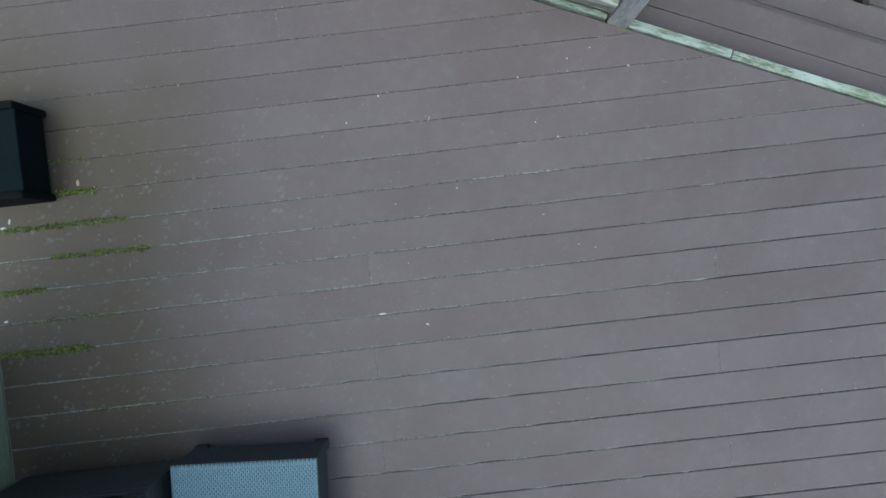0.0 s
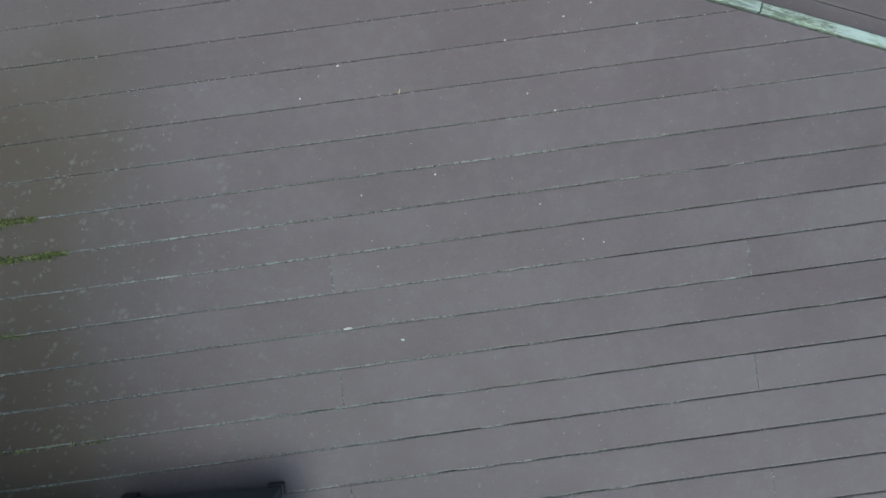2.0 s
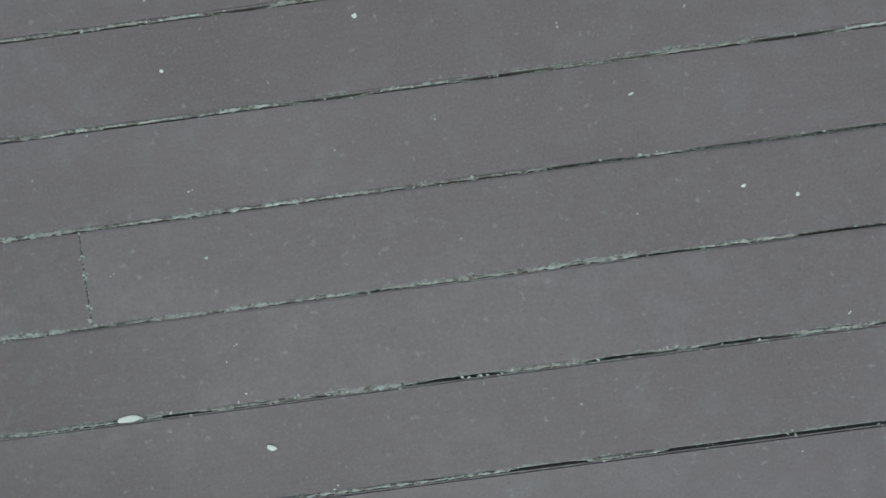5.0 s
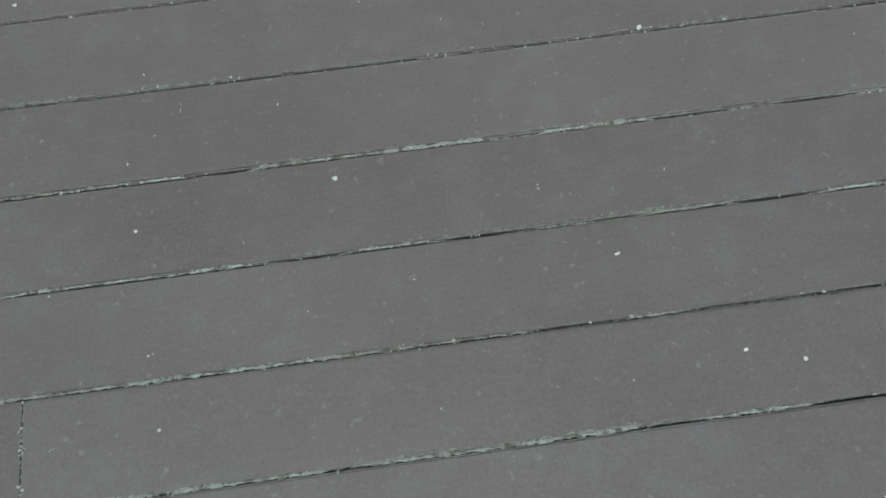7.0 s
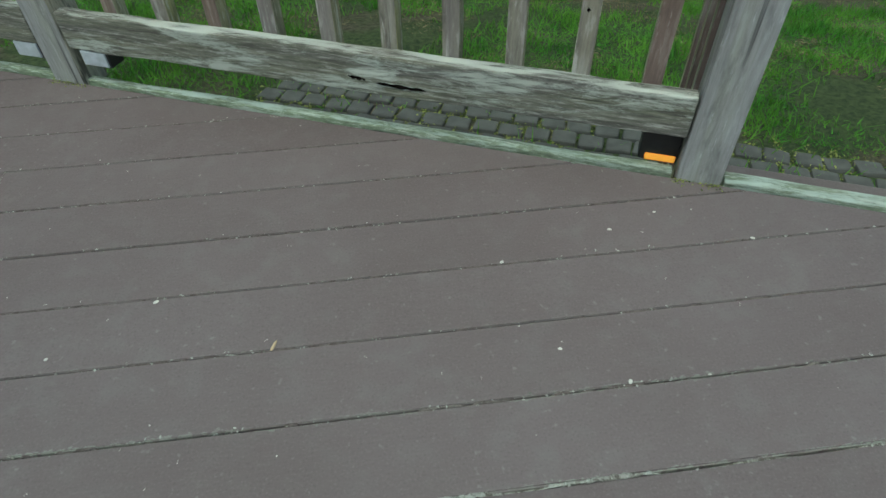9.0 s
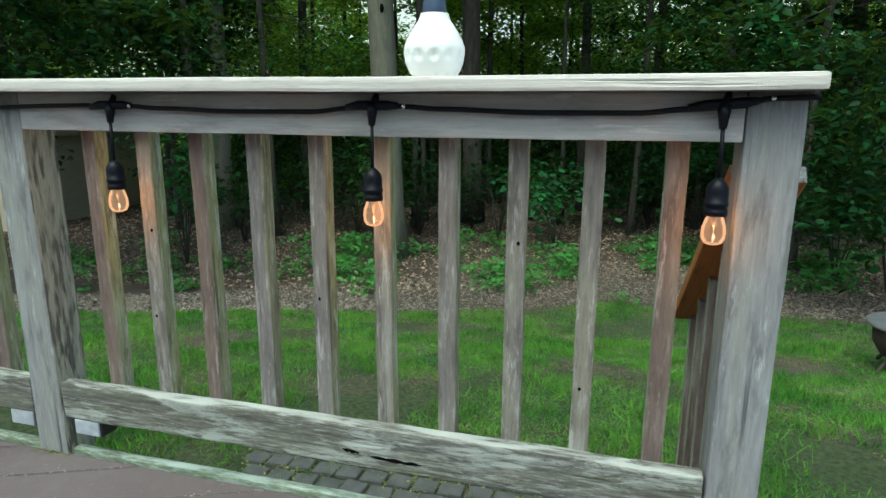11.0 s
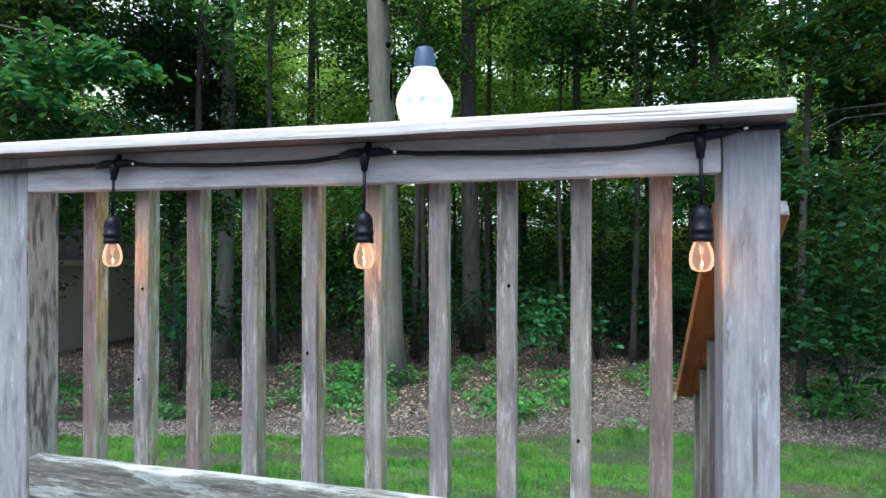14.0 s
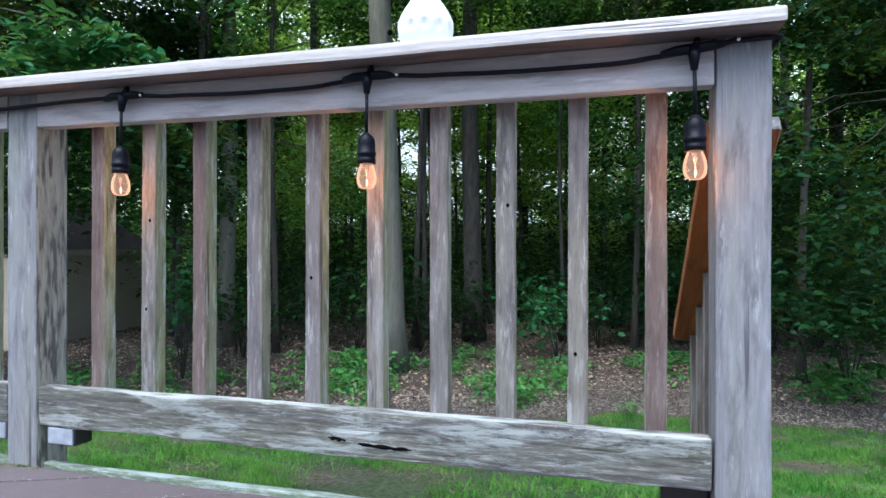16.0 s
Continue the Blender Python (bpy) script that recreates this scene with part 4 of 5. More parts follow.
# the wood behind, thinner, with sky between its trunks
rw = random.Random(5)
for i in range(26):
    tree(rw.uniform(-0.85, 0.85), rw.uniform(22, 38), rw.uniform(0.14, 0.34), rw.uniform(13, 17), "bark", 40 + i, (rw.uniform(-0.01, 0.01), 0), 9, 3.5, 3.2, "leaf_sunlit", 42, 0.17, (0.46, 0.46, 0.14), extra=22, low=(0, 11, 3.4), label="distant slender woodland tree with yellow-green leaves brightened as in sun")

# added glowing strip: brighter sky low behind the wood than the world gives
bm = bmesh.new()
rim = [(CAM0[0] + 130 * math.sin(a), CAM0[1] + 130 * math.cos(a)) for a in np.linspace(-1.5, 1.1, 40)]
low, high = [bm.verts.new((x, y, 6)) for x, y in rim], [bm.verts.new((x, y, 55)) for x, y in rim]
for i in range(39):
    bm.faces.new((low[i], low[i + 1], high[i + 1], high[i]))
tagged(part("backdrop", bm, M["sky_glow"]), "glowing strip added as pale sky far behind the wood", "sky", kind="structure")

# low undergrowth deep in the wood
r = np.random.default_rng(33)
m = 1500
sd, dp = r.uniform(-0.95, 0.95, m), r.uniform(15, 42, m)
px_ = CAM0[0] + dp * (FWD[0] + sd * RGT[0])
py_ = CAM0[1] + dp * (FWD[1] + sd * RGT[1])
v, f = leaves(np.stack([px_, py_, ground_z(px_, py_) + r.uniform(0.2, 1.0, m) * (0.7 + dp * 0.045)], -1), (0.5, 0.5, 0.25), 55, 0.17, 34)
m = 1900
sd2, dp2 = r.uniform(-0.95, 0.95, m), r.uniform(27, 44, m)
qx, qy = CAM0[0] + dp2 * (FWD[0] + sd2 * RGT[0]), CAM0[1] + dp2 * (FWD[1] + sd2 * RGT[1])
v2, f2 = leaves(np.stack([qx, qy, ground_z(qx, qy) + r.uniform(0.3, 1.0, m) ** 1.3 * 5.0], -1), (0.6, 0.6, 0.25), 55, 0.2, 35)
v, f = np.concatenate([v, v2]), np.concatenate([f, f2 + len(v)])
tagged(mesh_from("undergrowth", v, f, M["leaf_sunlit"]), "dense green undergrowth deep in the wood, brightened as in sun", "undergrowth", kind="stuff")

r = np.random.default_rng(36)
m = 3600
sd3, dp3 = r.uniform(-0.95, 0.95, m), r.uniform(20, 36, m)
qx, qy = CAM0[0] + dp3 * (FWD[0] + sd3 * RGT[0]), CAM0[1] + dp3 * (FWD[1] + sd3 * RGT[1])
v, f = leaves(np.stack([qx, qy, ground_z(qx, qy) + r.uniform(0.05, 1.0, m) ** 1.4 * 4.6], -1), (0.55, 0.55, 0.3), 42, 0.2, 37)
tagged(mesh_from("undergrowth", v, f, M["leaf_shaded"]), "green thicket low down inside the wood, coloured as in shade", "undergrowth", kind="stuff")

# shrubs at the wood's edge
def shrub(side, depth, height, radius, n, size, seed, leaf="leaf", label="leafy green shrub at the edge of the wood"):
    x, y = spot(side, depth)
    z = float(ground_z(x, y))
    t = thing("shrub", label, "shrub", group="wood-edge shrubs")
    r = random.Random(seed)
    stems, c = [], []
    for i in range(7):
        a, l = r.uniform(0, math.tau), r.uniform(0.4, 1.0)
        e = Vector((x + math.cos(a) * radius * l, y + math.sin(a) * radius * l, z + height * r.uniform(0.45, 1.0)))
        m = Vector((x + math.cos(a) * radius * l * 0.3, y + math.sin(a) * radius * l * 0.3, z + height * 0.4))
        stems.append(tube([(x, y, z - 0.05), m, e], [0.012, 0.009, 0.004], 5))
        c += [e, (e + m) / 2]
    part("stem", joined(*stems), M["bark"], t, smooth=True)
    v, f = leaves([tuple(p) for p in c], (radius * 0.35, radius * 0.35, height * 0.12), n, size, seed, 0.25, 0.45, depth < 10.6)
    mesh_from("foliage", v, f, M[leaf], t)


for i, (px, d, h, rad, n, size) in enumerate((
        (985, 10.0, 1.45, 0.65, 26, 0.14), (318, 9.2, 2.0, 0.45, 26, 0.13), (1500, 8.2, 1.6, 0.75, 30, 0.13), (1600, 7.6, 1.8, 0.8, 30, 0.13),
        (420, 11.5, 1.4, 0.8, 24, 0.11), (560, 12.5, 1.5, 0.9, 24, 0.11), (660, 10.5, 1.9, 0.5, 14, 0.12), (1150, 12.0, 1.6, 0.9, 26, 0.11), (1080, 14.0, 1.8, 1.0, 26, 0.11),
        (1330, 10.5, 1.7, 0.9, 28, 0.12), (860, 15.0, 1.7, 1.0, 26, 0.11), (760, 16.5, 1.8, 1.2, 26, 0.12), (480, 15.5, 1.9, 1.3, 30, 0.12), (1240, 14.0, 1.9, 1.2, 30, 0.12))):
    shrub(S(px), d, h, rad, n, size, 300 + i, "leaf_near" if i < 2 else "leaf" if i == 6 else "leaf_shaded")
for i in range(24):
    shrub(S(330 + 57 * i + rw.uniform(-25, 25)), rw.uniform(12.5, 16.5), rw.uniform(1.7, 2.6), rw.uniform(0.9, 1.3), 60, 0.15, 400 + i, "leaf_shaded", "leafy understorey shrub inside the wood, coloured as in shade")

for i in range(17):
    shrub(S(420 + 68 * i + rw.uniform(-25, 25)), rw.uniform(10.4, 12.0), rw.uniform(1.1, 1.9), rw.uniform(0.6, 1.0), 24, 0.13, 440 + i, "leaf_shaded", "leafy understorey shrub inside the wood, coloured as in shade")

# bright weeds along the back of the mulch bed
def weed_mesh(seed, n):
    r = np.random.default_rng(seed)
    c = np.stack([r.normal(0, 0.10, n), r.normal(0, 0.09, n), r.uniform(0.03, 0.2, n)], -1)
    return leaves(c, (0.06, 0.06, 0.03), 5, 0.072, seed, 0.1, 0.6, True)


weed_data = []
for s in range(5):
    v, f = weed_mesh(500 + s, 10 + 3 * s)
    ob = mesh_from("weed", v, f, M["weed"])
    weed_data.append(ob.data)
    bpy.data.objects.remove(ob)
for i in range(190):
    px = rw.uniform(60, 1560)
    d = rw.gauss(9.2, 0.6) if i % 6 else rw.uniform(7.3, 8.3)
    if math.sin(px * 0.021 + 1.1) + 0.7 * math.sin(px * 0.057) < rw.uniform(-1.4, 0.8):
        continue
    x, y = spot(S(px), d)
    w = new("weed")
    w.empty_display_size = 0.05
    blades = new("foliage", weed_data[i % 5])
    blades.parent = w
    w.matrix_basis = Matrix.Translation((x, y, float(ground_z(x, y)) - 0.01)) @ Matrix.Rotation(rw.uniform(0, 6.28), 4, "Z") @ Matrix.Scale(rw.uniform(0.5, 1.45), 4)
    tagged(w, "low bright green weed growing in the mulch", "plant", group="weeds in the bed")


def bed_edge(x):
    return np.minimum(7.72 + 0.65 * x, 8.15 - 0.1 * x)


def scatter(name, n, region, size, thick, seed, material, keep, label, slim=1.0):
    """Flat little pieces lying about on the ground."""
    r = np.random.default_rng(seed)
    x, y = r.uniform(region[0], region[1], n), r.uniform(region[2], region[3], n)
    k = keep(x, y)
    x, y = x[k], y[k]
    c = np.stack([x, y, ground_z(x, y) + r.uniform(0.003, thick, len(x))], -1)
    v, f = leaves(c, (0.001, 0.001, 0.001), 1, size, seed + 1, 0, 0.55, False, slim)
    ob = mesh_from(name, v, f, M[material])
    return tagged(ob, label, name.replace("_", " "), kind="stuff")


scatter("fallen_leaves", 120000, (-14, 12, 7, 22), 0.06, 0.03, 61, "litter", lambda x, y: y > bed_edge(x) + 1.0, "brown dead leaves covering the wood floor")
scatter("wood_mulch", 210000, (-9, 7, 3.4, 10.1), 0.056, 0.02, 62, "mulch", lambda x, y: (y > bed_edge(x) + 0.05) & (y < bed_edge(x) + 1.9), "grey-brown shredded wood mulch in the bed", 0.3)

scatter("dry_grass", 100000, (-6, 4.5, 2.9, 8.2), 0.034, 0.025, 63, "thatch", lambda x, y: (y < bed_edge(x)) & (np.sin(x * 3.1 + 1) * np.sin(y * 4.3) + 0.5 * np.sin(x * 7.7 + y * 5) + 0.4 * np.sin(x * 17 - y * 13) > 0.35), "pale dry grass thatch lying in the lawn", 0.25)

# lawn blades
r = np.random.default_rng(71)
n = 290000
gx2, gy2 = r.uniform(-7.5, 5, n), r.uniform(1.8, 8.4, n)
bare = 0.2 * np.sin(gx2 * 17 + gy2 * 9) * np.sin(gy2 * 19 - gx2 * 6) + np.sin(gx2 * 2.1 + 0.7) * np.sin(gy2 * 2.7 + 1.3) + 0.5 * np.sin(gx2 * 5.3) * np.sin(gy2 * 4.1)
bare += 0.5 * np.exp(-((gx2 + 0.3) / 0.9) ** 2 - ((gy2 - 3.9) / 0.45) ** 2)
k = (gy2 < bed_edge(gx2) + r.normal(0, 0.05, n)) & ((gy2 > 3.0) | (gx2 < -1.3) | (r.uniform(0, 1, n) < 0.10)) & (bare < r.uniform(0.12, 0.85, n))
gx2, gy2 = gx2[k], gy2[k]
n = len(gx2)
base = np.stack([gx2, gy2, ground_z(gx2, gy2) - 0.005], -1)
a = r.uniform(0, math.tau, n)
wd = np.stack([np.cos(a), np.sin(a), np.zeros(n)], -1) * 0.0043
lush = 0.8 + 0.6 * np.sin(gx2 * 6.1 + 2 * np.sin(gy2 * 3.3)) * np.sin(gy2 * 7.7 + np.sin(gx2 * 4.2))
tip = np.stack([r.normal(0, 0.03, n), r.normal(0, 0.03, n), r.uniform(0.025, 0.075, n) * lush], -1)
v = np.stack([base - wd, base + wd, base + tip], 1).reshape(-1, 3)
lawn = mesh_from("grass", v, np.arange(3 * n).reshape(-1, 3), M["grass"])
tagged(lawn, "short green lawn grass with bare patches", "grass", kind="stuff")

# ---- pavers at the foot of the stairs ----
paving = thing("pavement", "grey concrete pavers with mossy joints below the deck", "pavement", kind="structure")
paver_mesh = None
for row in range(10):
    for col in range(30):
        if paver_mesh is None:
            ob = part("paver", block(-0.054, 0.054, -0.049, 0.049, -0.05, 0, 0.012, 3, 0, 0.009, 4), M["paver"], paving)
            paver_mesh = ob.data
        else:
            ob = new("paver", paver_mesh)
            ob.parent = paving
        x, y = -1.2 + 0.122 * col + 0.061 * (row % 2) + random.uniform(-0.006, 0.006), 1.87 + 0.112 * row + random.uniform(-0.005, 0.005)
        ob.matrix_basis = pose(x, y, -0.765 + random.uniform(-0.004, 0.004), random.uniform(-2, 2), random.uniform(-2, 2), random.uniform(-7, 7))

# moss in the joints of the pavers, and at the feet of the posts
r = np.random.default_rng(77)
n = 5200
row = r.integers(0, 11, n)
jx = r.uniform(-1.28, 2.5, n)
jy = 1.814 + 0.112 * row + r.normal(0, 0.008, n)
half = n // 2
jx[:half] = -1.26 + 0.122 * r.integers(0, 31, half) + 0.061 * (row[:half] % 2) + r.normal(0, 0.008, half)
jy[:half] = 1.87 + 0.112 * row[:half] + r.uniform(-0.05, 0.05, half)
k = np.sin(jx * 5 + jy * 3) + np.sin(jx * 11 - jy * 7) > r.uniform(-1.6, 1.2, n)
v, f = leaves(np.stack([jx, jy, np.full(n, -0.772)], -1)[k], (0.008, 0.008, 0.004), 4, 0.016, 78, 0, 0.2)
px3 = np.concatenate([r.uniform(x0 - 0.008, x1 + 0.008, 80) for x0, x1 in POSTS])
py3 = P0 - np.abs(r.normal(0, 0.007, len(px3)))
v2, f2 = leaves(np.stack([px3, py3, np.full(len(px3), 0.002)], -1), (0.004, 0.003, 0.002), 2, 0.006, 79, 0, 0.2)
tagged(mesh_from("moss", np.concatenate([v, v2]), np.concatenate([f, f2 + len(v)]), M["moss"]), "green moss in the paver joints and at the post feet", "moss", kind="stuff")

# ---- lantern on the cap ----
lantern = thing("lantern", "lit white bulb-shaped lantern with a dark cap on the railing", "lantern", at=Matrix.Translation((0.044, 1.56, 0.9315)))
profile = [(0.030, 0.0), (0.041, 0.002), (0.0475, 0.012), (0.0545, 0.028), (0.0575, 0.043), (0.0560, 0.056), (0.0515, 0.068), (0.0450, 0.080), (0.0370, 0.092), (0.0300, 0.102), (0.0270, 0.109), (0.0262, 0.114)]
fine = []
for (r0, z0), (r1, z1) in zip(profile, profile[1:]):
    fine += [(r0 + (r1 - r0) * j / 5, z0 + (z1 - z0) * j / 5) for j in range(5)]
bm = lathe(fine + [profile[-1]], 84)
for v in bm.verts:
    z, a = v.co.z, math.atan2(v.co.y, v.co.x)
    if 0.002 < z < 0.052:
        s, t = (a + 1.83) * 6 / math.pi, z / 0.044 + 0.114
        d = max(0.0, math.cos(math.pi * (s + t)) * math.cos(math.pi * (s - t))) ** 1.6
        fade = min(1, (0.052 - z) / 0.006)
        v.co.x, v.co.y = v.co.x * (1 - 0.11 * d * fade), v.co.y * (1 - 0.11 * d * fade)
part("globe", bm, M["lantern"], lantern, "white glowing globe with diamond dimples", smooth=True)
part("cap", lathe([(0.0225, 0.113), (0.0225, 0.118), (0.0205, 0.135), (0.0175, 0.152), (0.0160, 0.156), (0.010, 0.157)], 24), M["navy"], lantern, "slate blue cap", smooth=True)

# ---- string lights ----
strings = thing("string_lights", "black outdoor string lights with lit clear bulbs on the railing", "string lights")
BULBS = (-0.668, -0.068, 0.545)
SCREWS = (-0.620, -0.006, 0.616)
CY = 1.533
pts = []
marks = [(-1.6, 0.881), (-1.15, 0.874), (-0.735, 0.882)]
for b, s in zip(BULBS, SCREWS):
    up = 0.014 if b > 0.5 else 0.0
    marks += [(b - 0.05, 0.877), (b, 0.882), (b + 0.03, 0.882 + up * 0.3), (s, 0.880 + up), (s + 0.06, 0.876 + up * 1.4)]
    if b < 0.5:
        marks += [(s + 0.25, 0.870), (s + 0.42, 0.870)]
marks += [(0.69, 0.897)]
marks = sorted(set(marks))
for (x0, z0), (x1, z1) in zip(marks, marks[1:]):
    for j in range(4):
        f = j / 4
        g = f * f * (3 - 2 * f)
        pts.append((x0 + (x1 - x0) * f, CY + 0.003 * math.sin(x0 * 31 + f), z0 + (z1 - z0) * g))
pts += [(0.682, CY, 0.896), (0.684, CY + 0.03, 0.896), (0.683, 1.66, 0.896)]
pts = [p for p in pts if p[0] < 0.685]
part("cable", tube(pts, 0.0048, 8), M["black"], strings, smooth=True)
for b, s in zip(BULBS, SCREWS):
    up = 0.014 if b > 0.5 else 0.0
    body = joined(
        tube([(b - 0.055, CY - 0.003, 0.878), (b - 0.03, CY - 0.005, 0.882), (b + 0.03, CY - 0.005, 0.882 + up * 0.35), (b + 0.05, CY - 0.003, 0.881 + up * 0.65)], [0.0062, 0.0092, 0.0092, 0.0064], 12),
        tube([(b, CY - 0.006, 0.884), (b, CY - 0.010, 0.868), (b, CY - 0.012, 0.845)], [0.0125, 0.0095, 0.006], 12),
        tube([(b + 0.004, CY - 0.005, 0.888), (b + 0.006, CY, 0.903)], [0.008, 0.005], 8))
    part("connector", body, M["black"], strings, smooth=True)
    part("drop_wire", tube([(b, CY - 0.012, 0.85), (b + 0.001, CY - 0.014, 0.81), (b + 0.001, CY - 0.015, 0.765)], 0.0034, 8), M["black"], strings, smooth=True)
    q = (b + 0.001, CY - 0.015, 0)
    sock = lathe([(0.0040, 0.766), (0.0078, 0.763), (0.0135, 0.7575), (0.0168, 0.751), (0.0178, 0.742), (0.0178, 0.727), (0.0192, 0.726), (0.0192, 0.720), (0.0178, 0.719), (0.0178, 0.713), (0.0188, 0.712), (0.0186, 0.703), (0.012, 0.703)][::-1], 24, q)
    so = part("socket", sock, M["black"], strings, "black rubber lamp socket", smooth=True)
    shape = [(0.0110, 0.712), (0.0125, 0.702), (0.0160, 0.694), (0.0190, 0.684), (0.0200, 0.674), (0.0190, 0.664), (0.0150, 0.6565), (0.0090, 0.6535), (0.003, 0.653)]
    bu = part("bulb", lathe(shape[::-1], 28, q), M["glass"], strings, "clear amber glass bulb", smooth=True)
    bu.visible_shadow = False
    part("filament", tube([(q[0], q[1], 0.674), (q[0] + 0.001, q[1], 0.666), (q[0], q[1], 0.657)], [0.0006, 0.0026, 0.0012], 8), M["filament"], bu, "glowing filament", smooth=True)
    part("stem", lathe([(0.0052, 0.700), (0.0040, 0.690), (0.0014, 0.680), (0.0008, 0.673)][::-1], 10, q), M["stem"], bu, "pale glass stem", smooth=True)
    screw = part("clip_screw", lathe([(0.0035, -0.003), (0.0045, 0.0), (0.003, 0.003)], 10), M["screw"], strings, "bright screw head", smooth=True, at=Matrix.Translation((s, CY - 0.008, 0.880 + up)) @ Matrix.Rotation(radians(90), 4, "X"))
    ld = bpy.data.lights.new("bulb_light", "POINT")
    ld.energy, ld.color, ld.shadow_soft_size = 1.8, (1.0, 0.34, 0.10), 0.003
    lo = new("bulb_light", ld)
    lo.location = (q[0], q[1], 0.665)
    lo.parent = strings

# ---- solar lamps under the bottom rail ----
def rail_lamp(x, lit, label):
    t = thing("rail_lamp", label, "lamp", at=Matrix.Translation((x, RAIL_Y0 + (0.056 if lit else 0.008), 0.0)), group="lamps under the bottom rail")
    low = 0.002 if lit else 0.058
    case = part("case", block(-0.044, 0.040, 0.0, 0.05, low, 0.101, 0.004), M["solar"], t)
    if lit:
        part("lens", block(-0.030, 0.036, -0.004, 0.006, 0.004, 0.020, 0.003), M["amber"], case, "glowing orange strip")
    else:
        part("lens", block(-0.040, 0.034, -0.004, 0.006, 0.061, 0.100, 0.003), M["panel"], case, "pale lamp face, bluish as if reflecting the sky")


rail_lamp(0.541, True, "black solar lamp with a glowing orange strip under the rail")
rail_lamp(-0.871, False, "small solar lamp with a pale face under the rail")
rail_lamp(-1.080, False, "small solar lamp with a pale face beside the post")

# ---- wicker furniture and storage box on the deck ----
TURN = Matrix.Rotation(DECK_TURN, 4, "Z")


def woven(u0, u1, v0, v1, z, wide=0.0088, tall=0.021):
    """Basket weave: staggered rounded strand ends standing proud of a dark ground."""
    cols, rows = int((u1 - u0) / wide), int((v1 - v0) / tall)
    i, j = [a.ravel() for a in np.meshgrid(np.arange(cols), np.arange(rows))]
    cu = np.clip(u0 + (i + 0.5) * (u1 - u0) / cols, u0 + 0.006, u1 - 0.006)
    cv = np.clip(v0 + (j + 0.25 + 0.5 * (i % 2)) * (v1 - v0) / rows, v0 + 0.5 * tall, v1 - 0.5 * tall)
    verts, base = [], np.stack([cu, cv, np.full(len(cu), z)], -1)
    for w, t, h in ((0.5, 0.5, -0.0022), (0.42, 0.46, 0.001), (0.2, 0.26, 0.0046)):
        for sx, sy in ((-1, -1), (1, -1), (1, 1), (-1, 1)):
            verts.append(base + np.array((sx * w * wide, sy * t * tall, h)))
    v = np.stack(verts, 1).reshape(-1, 3)
    f = [(a + c, a + (c + 1) % 4, a + 4 + (c + 1) % 4, a + 4 + c) for a in (0, 4) for c in range(4)] + [(8, 9, 10, 11)]
    q = (np.arange(len(cu))[:, None, None] * 12 + np.array(f)[None]).reshape(-1, 4)
    return v, q


stool = thing("ottoman", "square woven wicker ottoman with a blue-grey top", "ottoman", at=TURN @ Matrix.Translation((-0.3, -0.54, 0)) @ Matrix.Rotation(radians(-3.3), 4, "Z") @ Matrix.Translation((0.3, 0.535, 0)))
stool_body = part("body", block(-0.895, -0.312, -1.12, -0.528, 0.03, 0.268, 0.012, 10, 0, 0.002, 2), M["wicker"], stool, "woven sides, dark slate as in shade")
v, q = woven(-0.905, -0.302, -1.13, -0.520, 0.274)
top = mesh_from("top", v, q, M["wicker_top"], stool, sizes=4)
top["label"] = "woven top, blue-grey as if reflecting the sky"
part("top_frame", block(-0.908, -0.299, -1.133, -0.517, 0.255, 0.2725, 0.006), M["wicker"], stool)
for u in (-0.875, -0.335):
    for w in (-1.10, -0.535):
        part("foot", block(u - 0.03, u + 0.03, w - 0.03, w + 0.012, 0.0, 0.032, 0.004), M["solar"], stool)
for z in np.arange(0.05, 0.25, 0.014):
    part("weave_band", block(-0.899, -0.309, -1.124, -0.524, z, z + 0.010, 0.003), M["wicker"], stool_body)

chair = thing("armchair", "dark woven wicker armchair beside the ottoman", "armchair", at=TURN)
seat_base = part("seat_base", block(-1.66, -0.965, -1.25, -0.545, 0.03, 0.36, 0.012), M["wicker"], chair)
part("seat_cushion", block(-1.56, -1.06, -1.15, -0.55, 0.36, 0.47, 0.03), M["teal"], chair, "dark cushion")
for u in (-1.66, -1.045):
    part("arm", block(u, u + 0.08, -1.25, -0.545, 0.36, 0.60, 0.02), M["wicker"], chair)
part("backrest", block(-1.66, -0.965, -1.33, -1.25, 0.03, 0.80, 0.02), M["wicker"], chair)
for z in np.arange(0.05, 0.34, 0.014):
    part("weave_band", block(-1.664, -0.961, -1.246, -0.541, z, z + 0.010, 0.003), M["wicker"], seat_base)
for u in (-1.63, -0.995):
    part("foot", block(u - 0.025, u + 0.025, -0.60, -0.555, 0.0, 0.032, 0.004), M["solar"], chair)

box = thing("storage_box", "low dark teal plastic storage box with black end rails", "storage box", at=TURN)
part("body", block(-1.735, -1.417, 0.70, 1.055, 0.01, 0.195, 0.01), M["teal"], box)
part("lid", block(-1.738, -1.404, 0.706, 1.05, 0.196, 0.214, 0.006), M["teal"], box)
for w in (0.672, 1.05):
    part("end_rail", block(-1.738, -1.402, w, w + 0.034, 0.0, 0.228, 0.012), M["matt_black"], box, "black end rail")

# ---- moss, lichen flakes and litter on the deck ----
def to_plan(u, v):
    return u * CU - v * SU, u * SU + v * CU


